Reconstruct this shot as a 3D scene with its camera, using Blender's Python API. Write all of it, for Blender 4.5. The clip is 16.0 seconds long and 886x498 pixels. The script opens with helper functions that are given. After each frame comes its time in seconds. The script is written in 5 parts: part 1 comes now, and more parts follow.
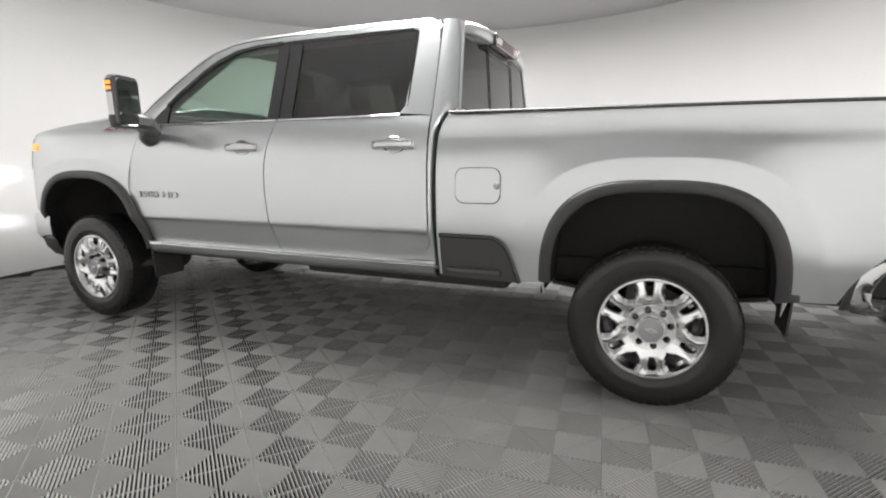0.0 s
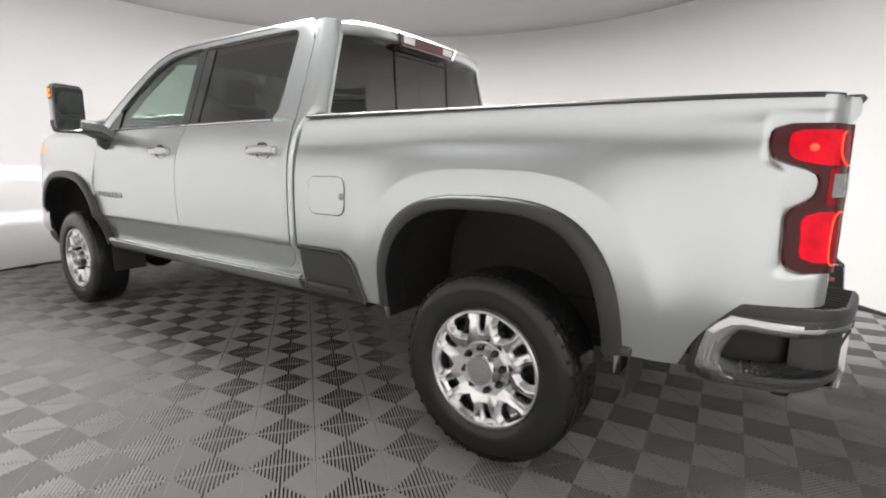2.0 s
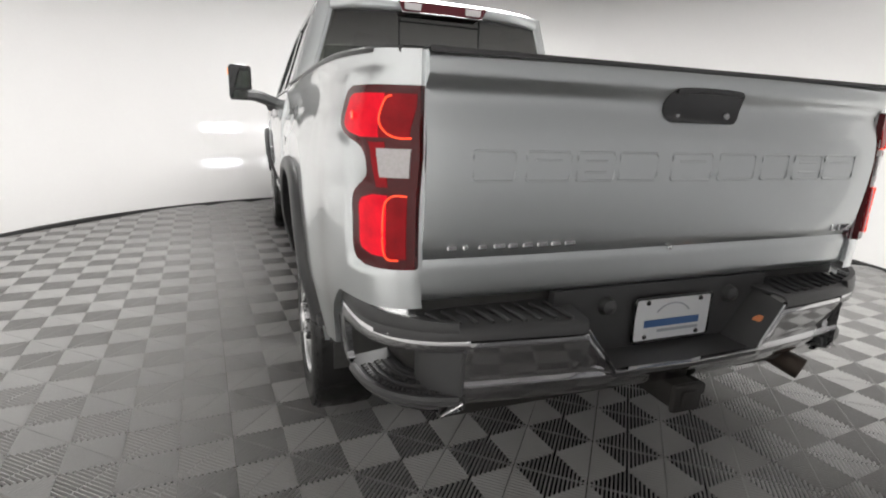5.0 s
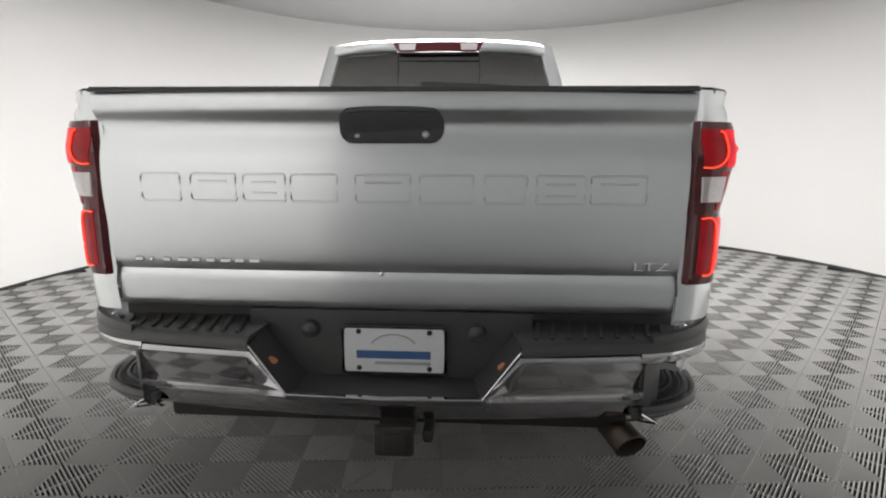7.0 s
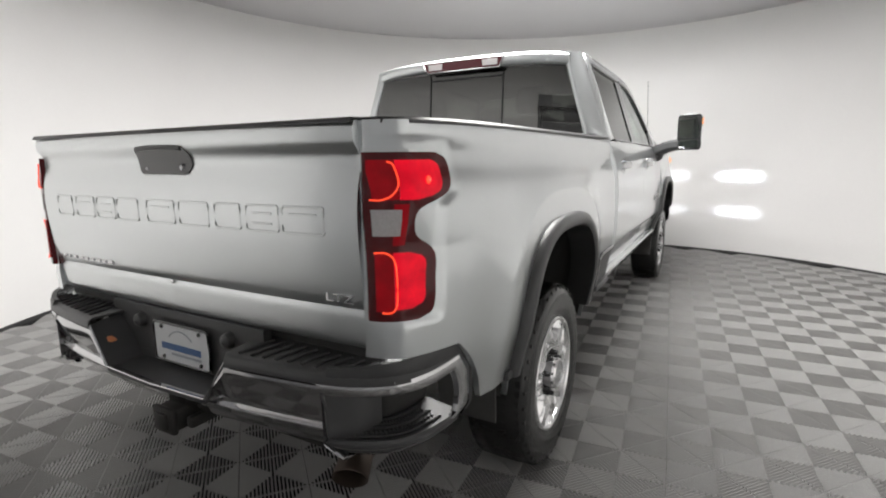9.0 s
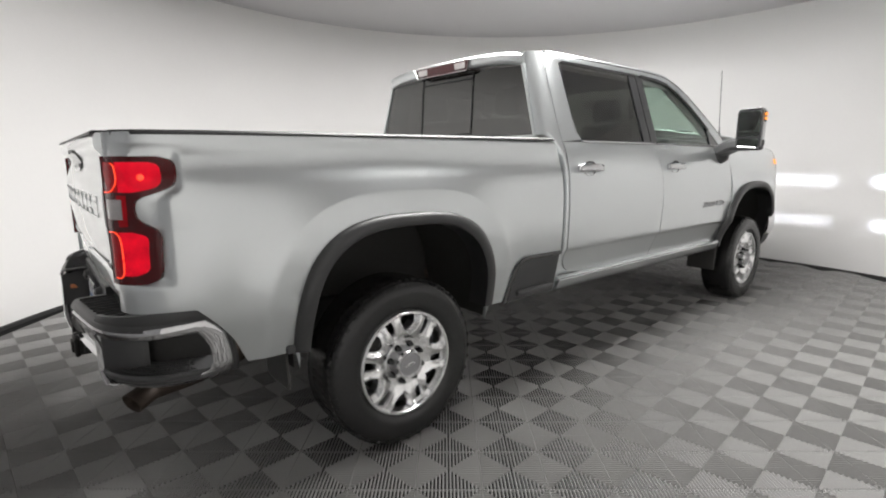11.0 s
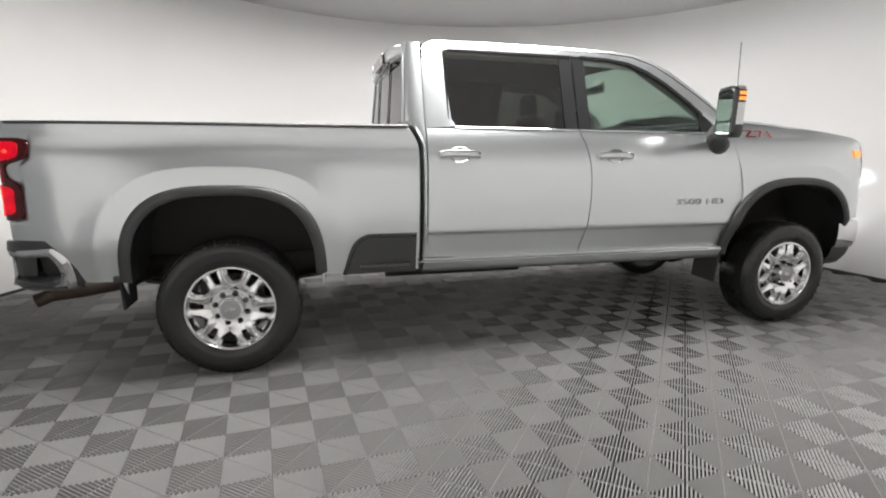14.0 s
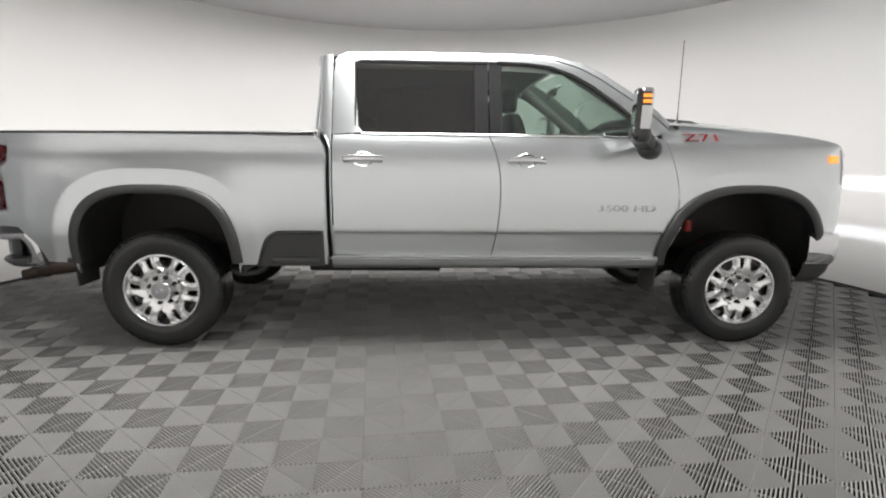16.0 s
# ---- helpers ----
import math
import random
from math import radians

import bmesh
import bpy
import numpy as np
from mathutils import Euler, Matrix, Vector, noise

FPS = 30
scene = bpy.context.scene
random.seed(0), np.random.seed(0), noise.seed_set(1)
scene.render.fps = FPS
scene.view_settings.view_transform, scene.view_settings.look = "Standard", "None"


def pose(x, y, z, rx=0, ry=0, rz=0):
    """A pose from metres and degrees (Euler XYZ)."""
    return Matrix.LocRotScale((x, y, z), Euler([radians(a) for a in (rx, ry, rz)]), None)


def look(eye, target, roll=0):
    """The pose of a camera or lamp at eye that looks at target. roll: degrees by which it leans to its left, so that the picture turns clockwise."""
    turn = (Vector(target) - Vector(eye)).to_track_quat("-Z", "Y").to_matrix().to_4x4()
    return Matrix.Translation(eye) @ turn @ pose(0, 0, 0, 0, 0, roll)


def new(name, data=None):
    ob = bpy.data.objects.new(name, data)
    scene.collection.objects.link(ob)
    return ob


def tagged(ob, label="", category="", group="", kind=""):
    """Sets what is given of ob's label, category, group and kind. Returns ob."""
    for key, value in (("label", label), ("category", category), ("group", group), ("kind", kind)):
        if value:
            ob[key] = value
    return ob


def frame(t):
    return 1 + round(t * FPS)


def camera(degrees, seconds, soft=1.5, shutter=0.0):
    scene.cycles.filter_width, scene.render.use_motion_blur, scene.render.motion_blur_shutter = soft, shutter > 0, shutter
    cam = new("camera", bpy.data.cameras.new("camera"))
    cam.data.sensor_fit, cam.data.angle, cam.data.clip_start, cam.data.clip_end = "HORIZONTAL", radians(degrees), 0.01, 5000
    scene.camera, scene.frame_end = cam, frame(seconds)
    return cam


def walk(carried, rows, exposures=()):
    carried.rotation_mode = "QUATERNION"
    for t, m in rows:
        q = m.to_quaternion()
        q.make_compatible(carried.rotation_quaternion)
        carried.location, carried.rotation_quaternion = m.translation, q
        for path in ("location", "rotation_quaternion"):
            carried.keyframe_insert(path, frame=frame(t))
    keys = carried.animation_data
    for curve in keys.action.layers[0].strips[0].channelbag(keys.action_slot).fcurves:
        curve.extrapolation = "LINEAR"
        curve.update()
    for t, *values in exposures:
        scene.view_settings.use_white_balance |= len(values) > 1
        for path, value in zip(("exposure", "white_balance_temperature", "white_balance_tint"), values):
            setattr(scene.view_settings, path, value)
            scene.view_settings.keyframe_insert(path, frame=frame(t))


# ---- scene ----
cam = camera(82.5, 16.0, soft=2.0)
PATH = [
    (0, (-0.031, -3.516, 1.218), (-0.785, -1.697, 0.87), -0.3),
    (0.5, (0.251, -3.336, 1.242), (-0.574, -1.544, 0.911), 0.7),
    (1, (0.424, -3.147, 1.302), (-0.441, -1.372, 0.982), 0.5),
    (1.5, (0.75, -2.911, 1.272), (-0.253, -1.207, 0.975), -0.3),
    (2, (0.992, -2.686, 1.238), (-0.135, -1.067, 0.909), 0.7),
    (2.5, (1.153, -2.453, 1.306), (-0.064, -0.907, 0.946), 0.4),
    (3, (1.453, -2.202, 1.298), (0.114, -0.765, 0.92), 0.1),
    (3.5, (1.66, -1.923, 1.276), (0.208, -0.617, 0.847), 0.5),
    (4, (1.89, -1.671, 1.295), (0.283, -0.574, 0.832), 1.8),
    (6.5, (2.429, -0.162, 1.281), (0.475, -0.059, 0.867), 0.3),
    (7, (2.452, 0.223, 1.281), (0.489, 0.118, 0.911), 0.3),
    (7.5, (2.39, 0.524, 1.269), (0.443, 0.214, 0.932), -0.8),
    (8, (2.319, 0.87, 1.297), (0.423, 0.327, 0.968), -1.0),
    (10.5, (1.554, 2.55, 1.356), (0.183, 1.139, 1.0), -0.2),
    (11, (1.314, 2.821, 1.352), (0.058, 1.304, 1.005), -0.1),
    (11.5, (1.033, 3.07, 1.378), (-0.108, 1.466, 1.024), 0.6),
    (12, (0.773, 3.376, 1.366), (-0.233, 1.68, 1.032), 0.0),
    (12.5, (0.455, 3.544, 1.293), (-0.42, 1.776, 0.964), -0.8),
    (13, (0.164, 3.702, 1.294), (-0.587, 1.879, 0.958), -0.8),
    (13.5, (-0.175, 3.917, 1.304), (-0.797, 2.053, 0.937), -1.0),
    (14, (-0.47, 4.016, 1.302), (-0.971, 2.115, 0.933), 0.5),
    (14.5, (-0.792, 4.187, 1.356), (-1.145, 2.268, 0.918), 1.5),
    (15, (-1.14, 4.292, 1.269), (-1.356, 2.349, 0.847), 1.0),
    (15.5, (-1.477, 4.314, 1.327), (-1.606, 2.36, 0.922), 1.0),
    (16, (-1.738, 4.369, 1.337), (-1.835, 2.406, 0.968), 0.7),
]
walk(cam, [(t, look(eye, target, roll)) for t, eye, target, roll in PATH], ((0.0, 0.44), (4.0, 0.44), (6.5, 0.42), (8.0, 0.32), (10.5, 0.14), (12.0, 0.16), (16.0, 0.28)))

# ---- light: one large soft box, unseen, added over the vehicle to light the room ----
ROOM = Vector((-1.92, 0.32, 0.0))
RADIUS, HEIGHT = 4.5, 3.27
world = bpy.data.worlds.new("world")
scene.world = world
world.use_nodes = True
world.node_tree.nodes["Background"].inputs["Color"].default_value = (0.02, 0.02, 0.02, 1)
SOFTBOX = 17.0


# ---- materials ----
def material(name, colour, rough=0.5, metal=0.0, grain=0.0, scale=40.0, bump=0.0, coat=0.0, stain=0.0, emit=0.0, spread=0.0, coat_rough=0.03, glow=None, spec=0.5, vary=False):
    """A principled material with fine grain and broad stains in colour and roughness, and relief."""
    m = bpy.data.materials.new(name)
    m.use_nodes = True
    nodes, links = m.node_tree.nodes, m.node_tree.links
    b = nodes["Principled BSDF"]
    b.inputs["Roughness"].default_value, b.inputs["Metallic"].default_value = rough, metal
    b.inputs["Specular IOR Level"].default_value = spec
    b.inputs["Coat Weight"].default_value, b.inputs["Coat Roughness"].default_value = coat, coat_rough
    place = nodes.new("ShaderNodeTexCoord")
    fine, broad = nodes.new("ShaderNodeTexNoise"), nodes.new("ShaderNodeTexNoise")
    fine.inputs["Scale"].default_value, broad.inputs["Scale"].default_value = scale, scale / 25
    fine.inputs["Detail"].default_value, broad.inputs["Detail"].default_value = 5, 4
    for n in (fine, broad):
        links.new(place.outputs["Object"], n.inputs["Vector"])
    total = nodes.new("ShaderNodeMath")
    total.operation = "MULTIPLY_ADD"
    total.inputs[1].default_value = grain
    links.new(fine.outputs["Fac"], total.inputs[0])
    low = nodes.new("ShaderNodeMath")
    low.operation = "MULTIPLY_ADD"
    low.inputs[1].default_value, low.inputs[2].default_value = stain, 1 - 0.5 * (grain + stain)
    links.new(broad.outputs["Fac"], low.inputs[0])
    links.new(low.outputs[0], total.inputs[2])
    value = total.outputs[0]
    if spread:
        info, more = nodes.new("ShaderNodeObjectInfo"), nodes.new("ShaderNodeMath")
        more.operation = "MULTIPLY_ADD"
        more.inputs[1].default_value = spread
        links.new(info.outputs["Random"], more.inputs[0])
        links.new(value, more.inputs[2])
        value = more.outputs[0]
    mix = nodes.new("ShaderNodeVectorMath")
    mix.operation = "SCALE"
    mix.inputs[0].default_value = colour
    links.new(value, mix.inputs["Scale"])
    links.new(mix.outputs[0], b.inputs["Base Color"])
    if bump:
        relief = nodes.new("ShaderNodeBump")
        relief.inputs["Strength"].default_value, relief.inputs["Distance"].default_value = bump, 0.002
        links.new(fine.outputs["Fac"], relief.inputs["Height"])
        links.new(relief.outputs["Normal"], b.inputs["Normal"])
    if emit:
        b.inputs["Emission Color"].default_value = (*(glow or colour), 1)
        b.inputs["Emission Strength"].default_value = emit
        if vary:
            uneven = nodes.new("ShaderNodeMath")
            uneven.operation = "MULTIPLY"
            uneven.inputs[1].default_value = emit
            links.new(value, uneven.inputs[0])
            links.new(uneven.outputs[0], b.inputs["Emission Strength"])
    return m


def glass(name, tint, rough=0.01, base=0.10):
    """A thin pane: tinted see-through with a sharp reflection by Fresnel."""
    m = bpy.data.materials.new(name)
    m.use_nodes = True
    nodes, links = m.node_tree.nodes, m.node_tree.links
    nodes.remove(nodes["Principled BSDF"])
    clear, gloss, mix, face, power, level = (nodes.new("ShaderNode" + k) for k in ("BsdfTransparent", "BsdfGlossy", "MixShader", "LayerWeight", "Math", "Math"))
    clear.inputs["Color"].default_value = (*tint, 1)
    gloss.inputs["Roughness"].default_value = rough
    face.inputs["Blend"].default_value = 0.5
    power.operation, level.operation = "POWER", "MULTIPLY_ADD"
    power.inputs[1].default_value = 5.0
    level.inputs[1].default_value, level.inputs[2].default_value = 0.97 - base, base
    links.new(face.outputs["Facing"], power.inputs[0])
    links.new(power.outputs[0], level.inputs[0])
    links.new(level.outputs[0], mix.inputs[0])
    links.new(clear.outputs[0], mix.inputs[1])
    links.new(gloss.outputs[0], mix.inputs[2])
    links.new(mix.outputs[0], nodes["Material Output"].inputs["Surface"])
    return m


M = dict(
    wall=material("white_vinyl_wall", (0.80, 0.79, 0.78), 0.30, grain=0.03, stain=0.05, scale=30, bump=0.05),
    ceiling=material("grey_ceiling_cloth", (0.62, 0.61, 0.62), 0.8, grain=0.05, stain=0.04, scale=60),
    base=material("black_rubber_edge", (0.03, 0.03, 0.03), 0.6, grain=0.2),
    subfloor=material("dark_subfloor", (0.014, 0.014, 0.014), 0.9, spec=0.1, grain=0.3, stain=0.3, scale=20),
    tile=material("grey_plastic_tile", (0.33, 0.326, 0.318), 0.42, grain=0.12, stain=0.15, scale=80, spread=0.05, spec=0.2),
    paint=material("silver_metallic_paint", (0.655, 0.682, 0.688), 0.30, 0.94, grain=0.06, scale=900, coat=1.0, stain=0.02),
    chrome=material("chrome", (0.62, 0.62, 0.63), 0.07, 1.0, grain=0.03, scale=60),
    alloy=material("machined_alloy", (0.87, 0.87, 0.875), 0.21, 1.0, grain=0.06, scale=120, stain=0.05),
    alloy_dark=material("grey_alloy", (0.42, 0.42, 0.43), 0.4, 0.8, grain=0.1, scale=90),
    badge=material("grey_chrome", (0.50, 0.50, 0.51), 0.28, 1.0, grain=0.05, scale=80),
    plastic=material("black_textured_plastic", (0.052, 0.052, 0.053), 0.38, grain=0.25, scale=260, bump=0.25, stain=0.15),
    gloss_black=material("gloss_black_trim", (0.02, 0.02, 0.021), 0.12, grain=0.1, coat=0.5),
    liner=material("wheel_arch_liner", (0.045, 0.044, 0.042), 0.75, grain=0.4, scale=50, bump=0.3),
    rubber=material("tyre_rubber", (0.022, 0.022, 0.022), 0.2, grain=0.3, scale=90, bump=0.04, stain=0.3),
    under=material("dark_chassis_steel", (0.034, 0.032, 0.030), 0.6, 0.3, grain=0.5, scale=20, stain=0.5),
    rust=material("brown_exhaust_steel", (0.055, 0.040, 0.031), 0.6, 0.4, grain=0.5, scale=35, stain=0.4),
    trim=material("dark_cabin_trim", (0.035, 0.034, 0.034), 0.6, grain=0.2, scale=120),
    leather=material("dark_leather", (0.045, 0.044, 0.044), 0.5, grain=0.2, scale=150, bump=0.2),
    lining=material("grey_headlining", (0.11, 0.108, 0.104), 0.85, grain=0.1, scale=200),
    red_lens=material("dark_red_lens", (0.085, 0.003, 0.005), 0.12, coat=0.25, grain=0.1, scale=200, spec=0.3),
    red_glow=material("lit_red_lamp", (0.22, 0.002, 0.004), 0.3, coat=0.08, grain=0.5, scale=450, stain=1.1, vary=True, emit=0.52, glow=(1.0, 0.004, 0.028), spec=0.12),
    red_dim=material("dim_red_lamp", (0.16, 0.002, 0.004), 0.25, coat=0.12, grain=0.5, scale=450, stain=1.1, vary=True, emit=0.10, glow=(1.0, 0.004, 0.022), spec=0.15),
    hot_glow=material("lit_orange_red_lamp", (0.8, 0.08, 0.02), 0.1, coat=0.5, emit=1.0, glow=(1.0, 0.06, 0.025)),
    maroon_lens=material("dark_maroon_lens", (0.05, 0.006, 0.009), 0.12, coat=0.3, grain=0.1, scale=200),
    clear_lens=material("clear_lamp_lens", (0.50, 0.47, 0.47), 0.15, 0.4, grain=0.4, scale=120, coat=1.0),
    amber=material("amber_lamp", (0.9, 0.30, 0.03), 0.15, coat=1.0, emit=1.0, glow=(1.0, 0.30, 0.035)),
    headlamp=material("lit_headlamp", (0.9, 0.92, 1.0), 0.2, emit=25.0, glow=(0.85, 0.92, 1.0)),
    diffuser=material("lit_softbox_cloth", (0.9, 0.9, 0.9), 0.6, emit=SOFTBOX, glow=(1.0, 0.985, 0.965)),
    dimmer_grey=material("grey_painted_steel", (0.24, 0.24, 0.245), 0.5, grain=0.15, stain=0.2, scale=50),
    white=material("white_plate_card", (0.66, 0.67, 0.68), 0.4, grain=0.03),
    blue=material("blue_print", (0.05, 0.12, 0.28), 0.4, grain=0.05),
    grey_print=material("grey_print", (0.35, 0.37, 0.40), 0.4, grain=0.05),
    red=material("red_badge", (0.45, 0.03, 0.04), 0.25, coat=0.8, grain=0.05),
    orange=material("orange_reflector", (0.75, 0.28, 0.12), 0.3, grain=0.1),
    mirror=material("mirror_glass", (0.85, 0.86, 0.86), 0.02, 1.0),
    rim_grey=material("worn_grey_plastic", (0.065, 0.065, 0.066), 0.36, grain=0.2, scale=200, stain=0.2),
    red_part=material("red_shock_boot", (0.35, 0.03, 0.02), 0.45, grain=0.2),
    pane_dark=glass("privacy_glass", (0.30, 0.295, 0.28), base=0.15),
    pane_light=glass("green_tinted_glass", (0.80, 0.87, 0.83)),
)


# ---- mesh tools ----
def thing(name, label, category, group="", kind=""):
    return tagged(new(name), label, category, group, kind)


def part(name, bm, mat, parent, label="", sharp=35):
    """Links a bmesh as one mesh object under a thing or a part."""
    bmesh.ops.recalc_face_normals(bm, faces=bm.faces[:])
    me = bpy.data.meshes.new(name)
    bm.to_mesh(me)
    bm.free()
    me.polygons.foreach_set("use_smooth", [True] * len(me.polygons))
    me.set_sharp_from_angle(angle=radians(sharp))
    me.materials.append(M[mat])
    ob = new(name, me)
    ob.parent = parent
    return tagged(ob, label) if label else ob


def raw(verts, faces):
    bm = bmesh.new()
    vs = [bm.verts.new(v) for v in verts]
    for f in faces:
        try:
            bm.faces.new([vs[i] for i in f])
        except ValueError:
            pass
    return bm


def join(*bms):
    out = bmesh.new()
    for b in bms:
        me = bpy.data.meshes.new("tmp")
        b.to_mesh(me)
        b.free()
        out.from_mesh(me)
        bpy.data.meshes.remove(me)
    return out


def sheet(grid, off=None):
    """A sheet through rows of points; with off (a vector or a function of a point) a slab of that thickness."""
    nr, nc = len(grid), len(grid[0])
    verts = [Vector(p) for row in grid for p in row]
    faces = [(r * nc + c, r * nc + c + 1, (r + 1) * nc + c + 1, (r + 1) * nc + c) for r in range(nr - 1) for c in range(nc - 1)]
    if off is not None:
        n = len(verts)
        verts += [v + Vector(off(v) if callable(off) else off) for v in verts]
        faces += [tuple(i + n for i in f) for f in faces]
        rim = [c for c in range(nc)] + [r * nc + nc - 1 for r in range(1, nr)]
        rim += [(nr - 1) * nc + c for c in range(nc - 2, -1, -1)] + [r * nc for r in range(nr - 2, 0, -1)]
        faces += [(a, b, b + n, a + n) for a, b in zip(rim, rim[1:] + rim[:1])]
    return raw(verts, faces)


def loft(sections, caps=True, closed=True):
    """Rings of equal count joined along; closed rings, capped ends."""
    k = len(sections[0])
    verts = [p for s in sections for p in s]
    faces = []
    for i in range(len(sections) - 1):
        for j in range(k if closed else k - 1):
            a, b = i * k + j, i * k + (j + 1) % k
            faces.append((a, b, b + k, a + k))
    if caps:
        faces += [tuple(range(k)), tuple((len(sections) - 1) * k + j for j in range(k))]
    return raw(verts, faces)


def block(x0, x1, y0, y1, z0, z1, bevel=0.005, seg=2):
    bm = bmesh.new()
    bmesh.ops.create_cube(bm, size=1)
    for v in bm.verts:
        v.co = Vector(((x0 + x1) / 2 + v.co.x * (x1 - x0), (y0 + y1) / 2 + v.co.y * (y1 - y0), (z0 + z1) / 2 + v.co.z * (z1 - z0)))
    if bevel:
        bmesh.ops.bevel(bm, geom=bm.edges[:], offset=bevel, segments=seg, affect="EDGES", profile=0.5)
    return bm


def prism(outline, place, depth):
    """A flat outline of (u, v) put into space by place(u, v, d), from d = 0 to depth."""
    n = len(outline)
    verts = [place(u, v, 0) for u, v in outline] + [place(u, v, depth) for u, v in outline]
    faces = [tuple(range(n)), tuple(range(n, 2 * n))] + [(i, (i + 1) % n, n + (i + 1) % n, n + i) for i in range(n)]
    return raw(verts, faces)


def smooth_path(points, steps=6):
    """Catmull-Rom through points."""
    p = [Vector(q) for q in points]
    p = [2 * p[0] - p[1]] + p + [2 * p[-1] - p[-2]]
    out = []
    for i in range(1, len(p) - 2):
        for k in range(steps):
            t = k / steps
            a, b, c, d = p[i - 1 : i + 3]
            out.append(0.5 * ((2 * b) + (c - a) * t + (2 * a - 5 * b + 4 * c - d) * t**2 + (3 * b - a - 3 * c + d) * t**3))
    return out + [p[-2]]


def tube(points, w, h=None, seg=8, up=(0, 0, 1), power=1.0, caps=True):
    """A bar along points; w and h are half sizes across and along up; power under 1 squares the section."""
    h = h or w
    pts = [Vector(q) for q in points]
    rings = []
    for i, p in enumerate(pts):
        d = (pts[min(i + 1, len(pts) - 1)] - pts[max(i - 1, 0)]).normalized()
        side = d.cross(Vector(up))
        side = side.normalized() if side.length > 1e-4 else d.orthogonal().normalized()
        top = side.cross(d)
        ring = []
        for k in range(seg):
            a = 2 * math.pi * (k + 0.5) / seg
            ca, sa = math.cos(a), math.sin(a)
            ring.append(p + side * w * math.copysign(abs(ca) ** power, ca) + top * h * math.copysign(abs(sa) ** power, sa))
        rings.append(ring)
    return loft(rings, caps)


def turned(profile, centre=(0, 0, 0), axis="y", n=48, side=1, caps=False):
    """A body of revolution from (radius, along) pairs about an axis through centre."""
    c = Vector(centre)
    rings = []
    for r, a in profile:
        ring = []
        for k in range(n):
            u = 2 * math.pi * k / n
            if axis == "y":
                ring.append(c + Vector((r * math.cos(u), a * side, r * math.sin(u))))
            elif axis == "z":
                ring.append(c + Vector((r * math.cos(u), r * math.sin(u), a)))
            else:
                ring.append(c + Vector((a * side, r * math.cos(u), r * math.sin(u))))
        rings.append(ring)
    return loft(rings, caps)


def rounded(w, h, r, n=5):
    """A rounded rectangle outline round the origin, w by h."""
    out = []
    for cx, cy, a0 in ((w / 2 - r, h / 2 - r, 0), (-w / 2 + r, h / 2 - r, 90), (-w / 2 + r, -h / 2 + r, 180), (w / 2 - r, -h / 2 + r, 270)):
        out += [(cx + r * math.cos(radians(a0 + 90 * k / n)), cy + r * math.sin(radians(a0 + 90 * k / n))) for k in range(n + 1)]
    return out


def lettering(text, size, depth, m):
    """Flat text with depth as a bmesh at the pose m (x along the line, y up)."""
    cu = bpy.data.curves.new("text", "FONT")
    cu.body, cu.size, cu.extrude, cu.align_x, cu.align_y = text, size, depth, "CENTER", "CENTER"
    ob = bpy.data.objects.new("text", cu)
    me = bpy.data.meshes.new_from_object(ob)
    bm = bmesh.new()
    bm.from_mesh(me)
    bm.transform(m)
    bpy.data.objects.remove(ob)
    bpy.data.meshes.remove(me)
    bpy.data.curves.remove(cu)
    return bm


def hermite(table, v):
    """Smooth interpolation in a table of (key, value)."""
    ks, vs = [a for a, _ in table], [b for _, b in table]
    if v <= ks[0]:
        return vs[0]
    if v >= ks[-1]:
        return vs[-1]
    i = max(j for j in range(len(ks)) if ks[j] <= v)
    t = (v - ks[i]) / (ks[i + 1] - ks[i])
    slope = [(vs[min(j + 1, len(vs) - 1)] - vs[max(j - 1, 0)]) / (ks[min(j + 1, len(ks) - 1)] - ks[max(j - 1, 0)]) for j in (i, i + 1)]
    d = ks[i + 1] - ks[i]
    return (2 * t**3 - 3 * t**2 + 1) * vs[i] + (t**3 - 2 * t**2 + t) * d * slope[0] + (-2 * t**3 + 3 * t**2) * vs[i + 1] + (t**3 - t**2) * d * slope[1]


def span(a, b, n):
    return [a + (b - a) * i / (n - 1) for i in range(n)]


# ---- the room: round wall, ceiling, floor ----
def ring_points(r, z, n=128):
    return [ROOM + Vector((r * math.cos(2 * math.pi * k / n), r * math.sin(2 * math.pi * k / n), z)) for k in range(n)]


def setting(name, bm, mat, label, category):
    return tagged(part(name, bm, mat, None), label, category, kind="structure")


setting("wall_round", loft([ring_points(RADIUS, -0.05), ring_points(RADIUS, HEIGHT + 0.02), ring_points(RADIUS + 0.15, HEIGHT + 0.02), ring_points(RADIUS + 0.15, -0.05), ring_points(RADIUS, -0.05)], caps=False), "wall", "round white vinyl wall closing the studio", "wall")
setting("ceiling", loft([ring_points(RADIUS - 0.002, HEIGHT), ring_points(RADIUS - 0.002, HEIGHT + 0.1)]), "ceiling", "flat grey round ceiling over the studio", "ceiling")
setting("baseboard", loft([ring_points(RADIUS - 0.003, -0.02), ring_points(RADIUS - 0.003, 0.022), ring_points(RADIUS - 0.022, 0.018), ring_points(RADIUS - 0.022, -0.02)], caps=False), "base", "thin black rubber edge where floor meets wall", "baseboard")

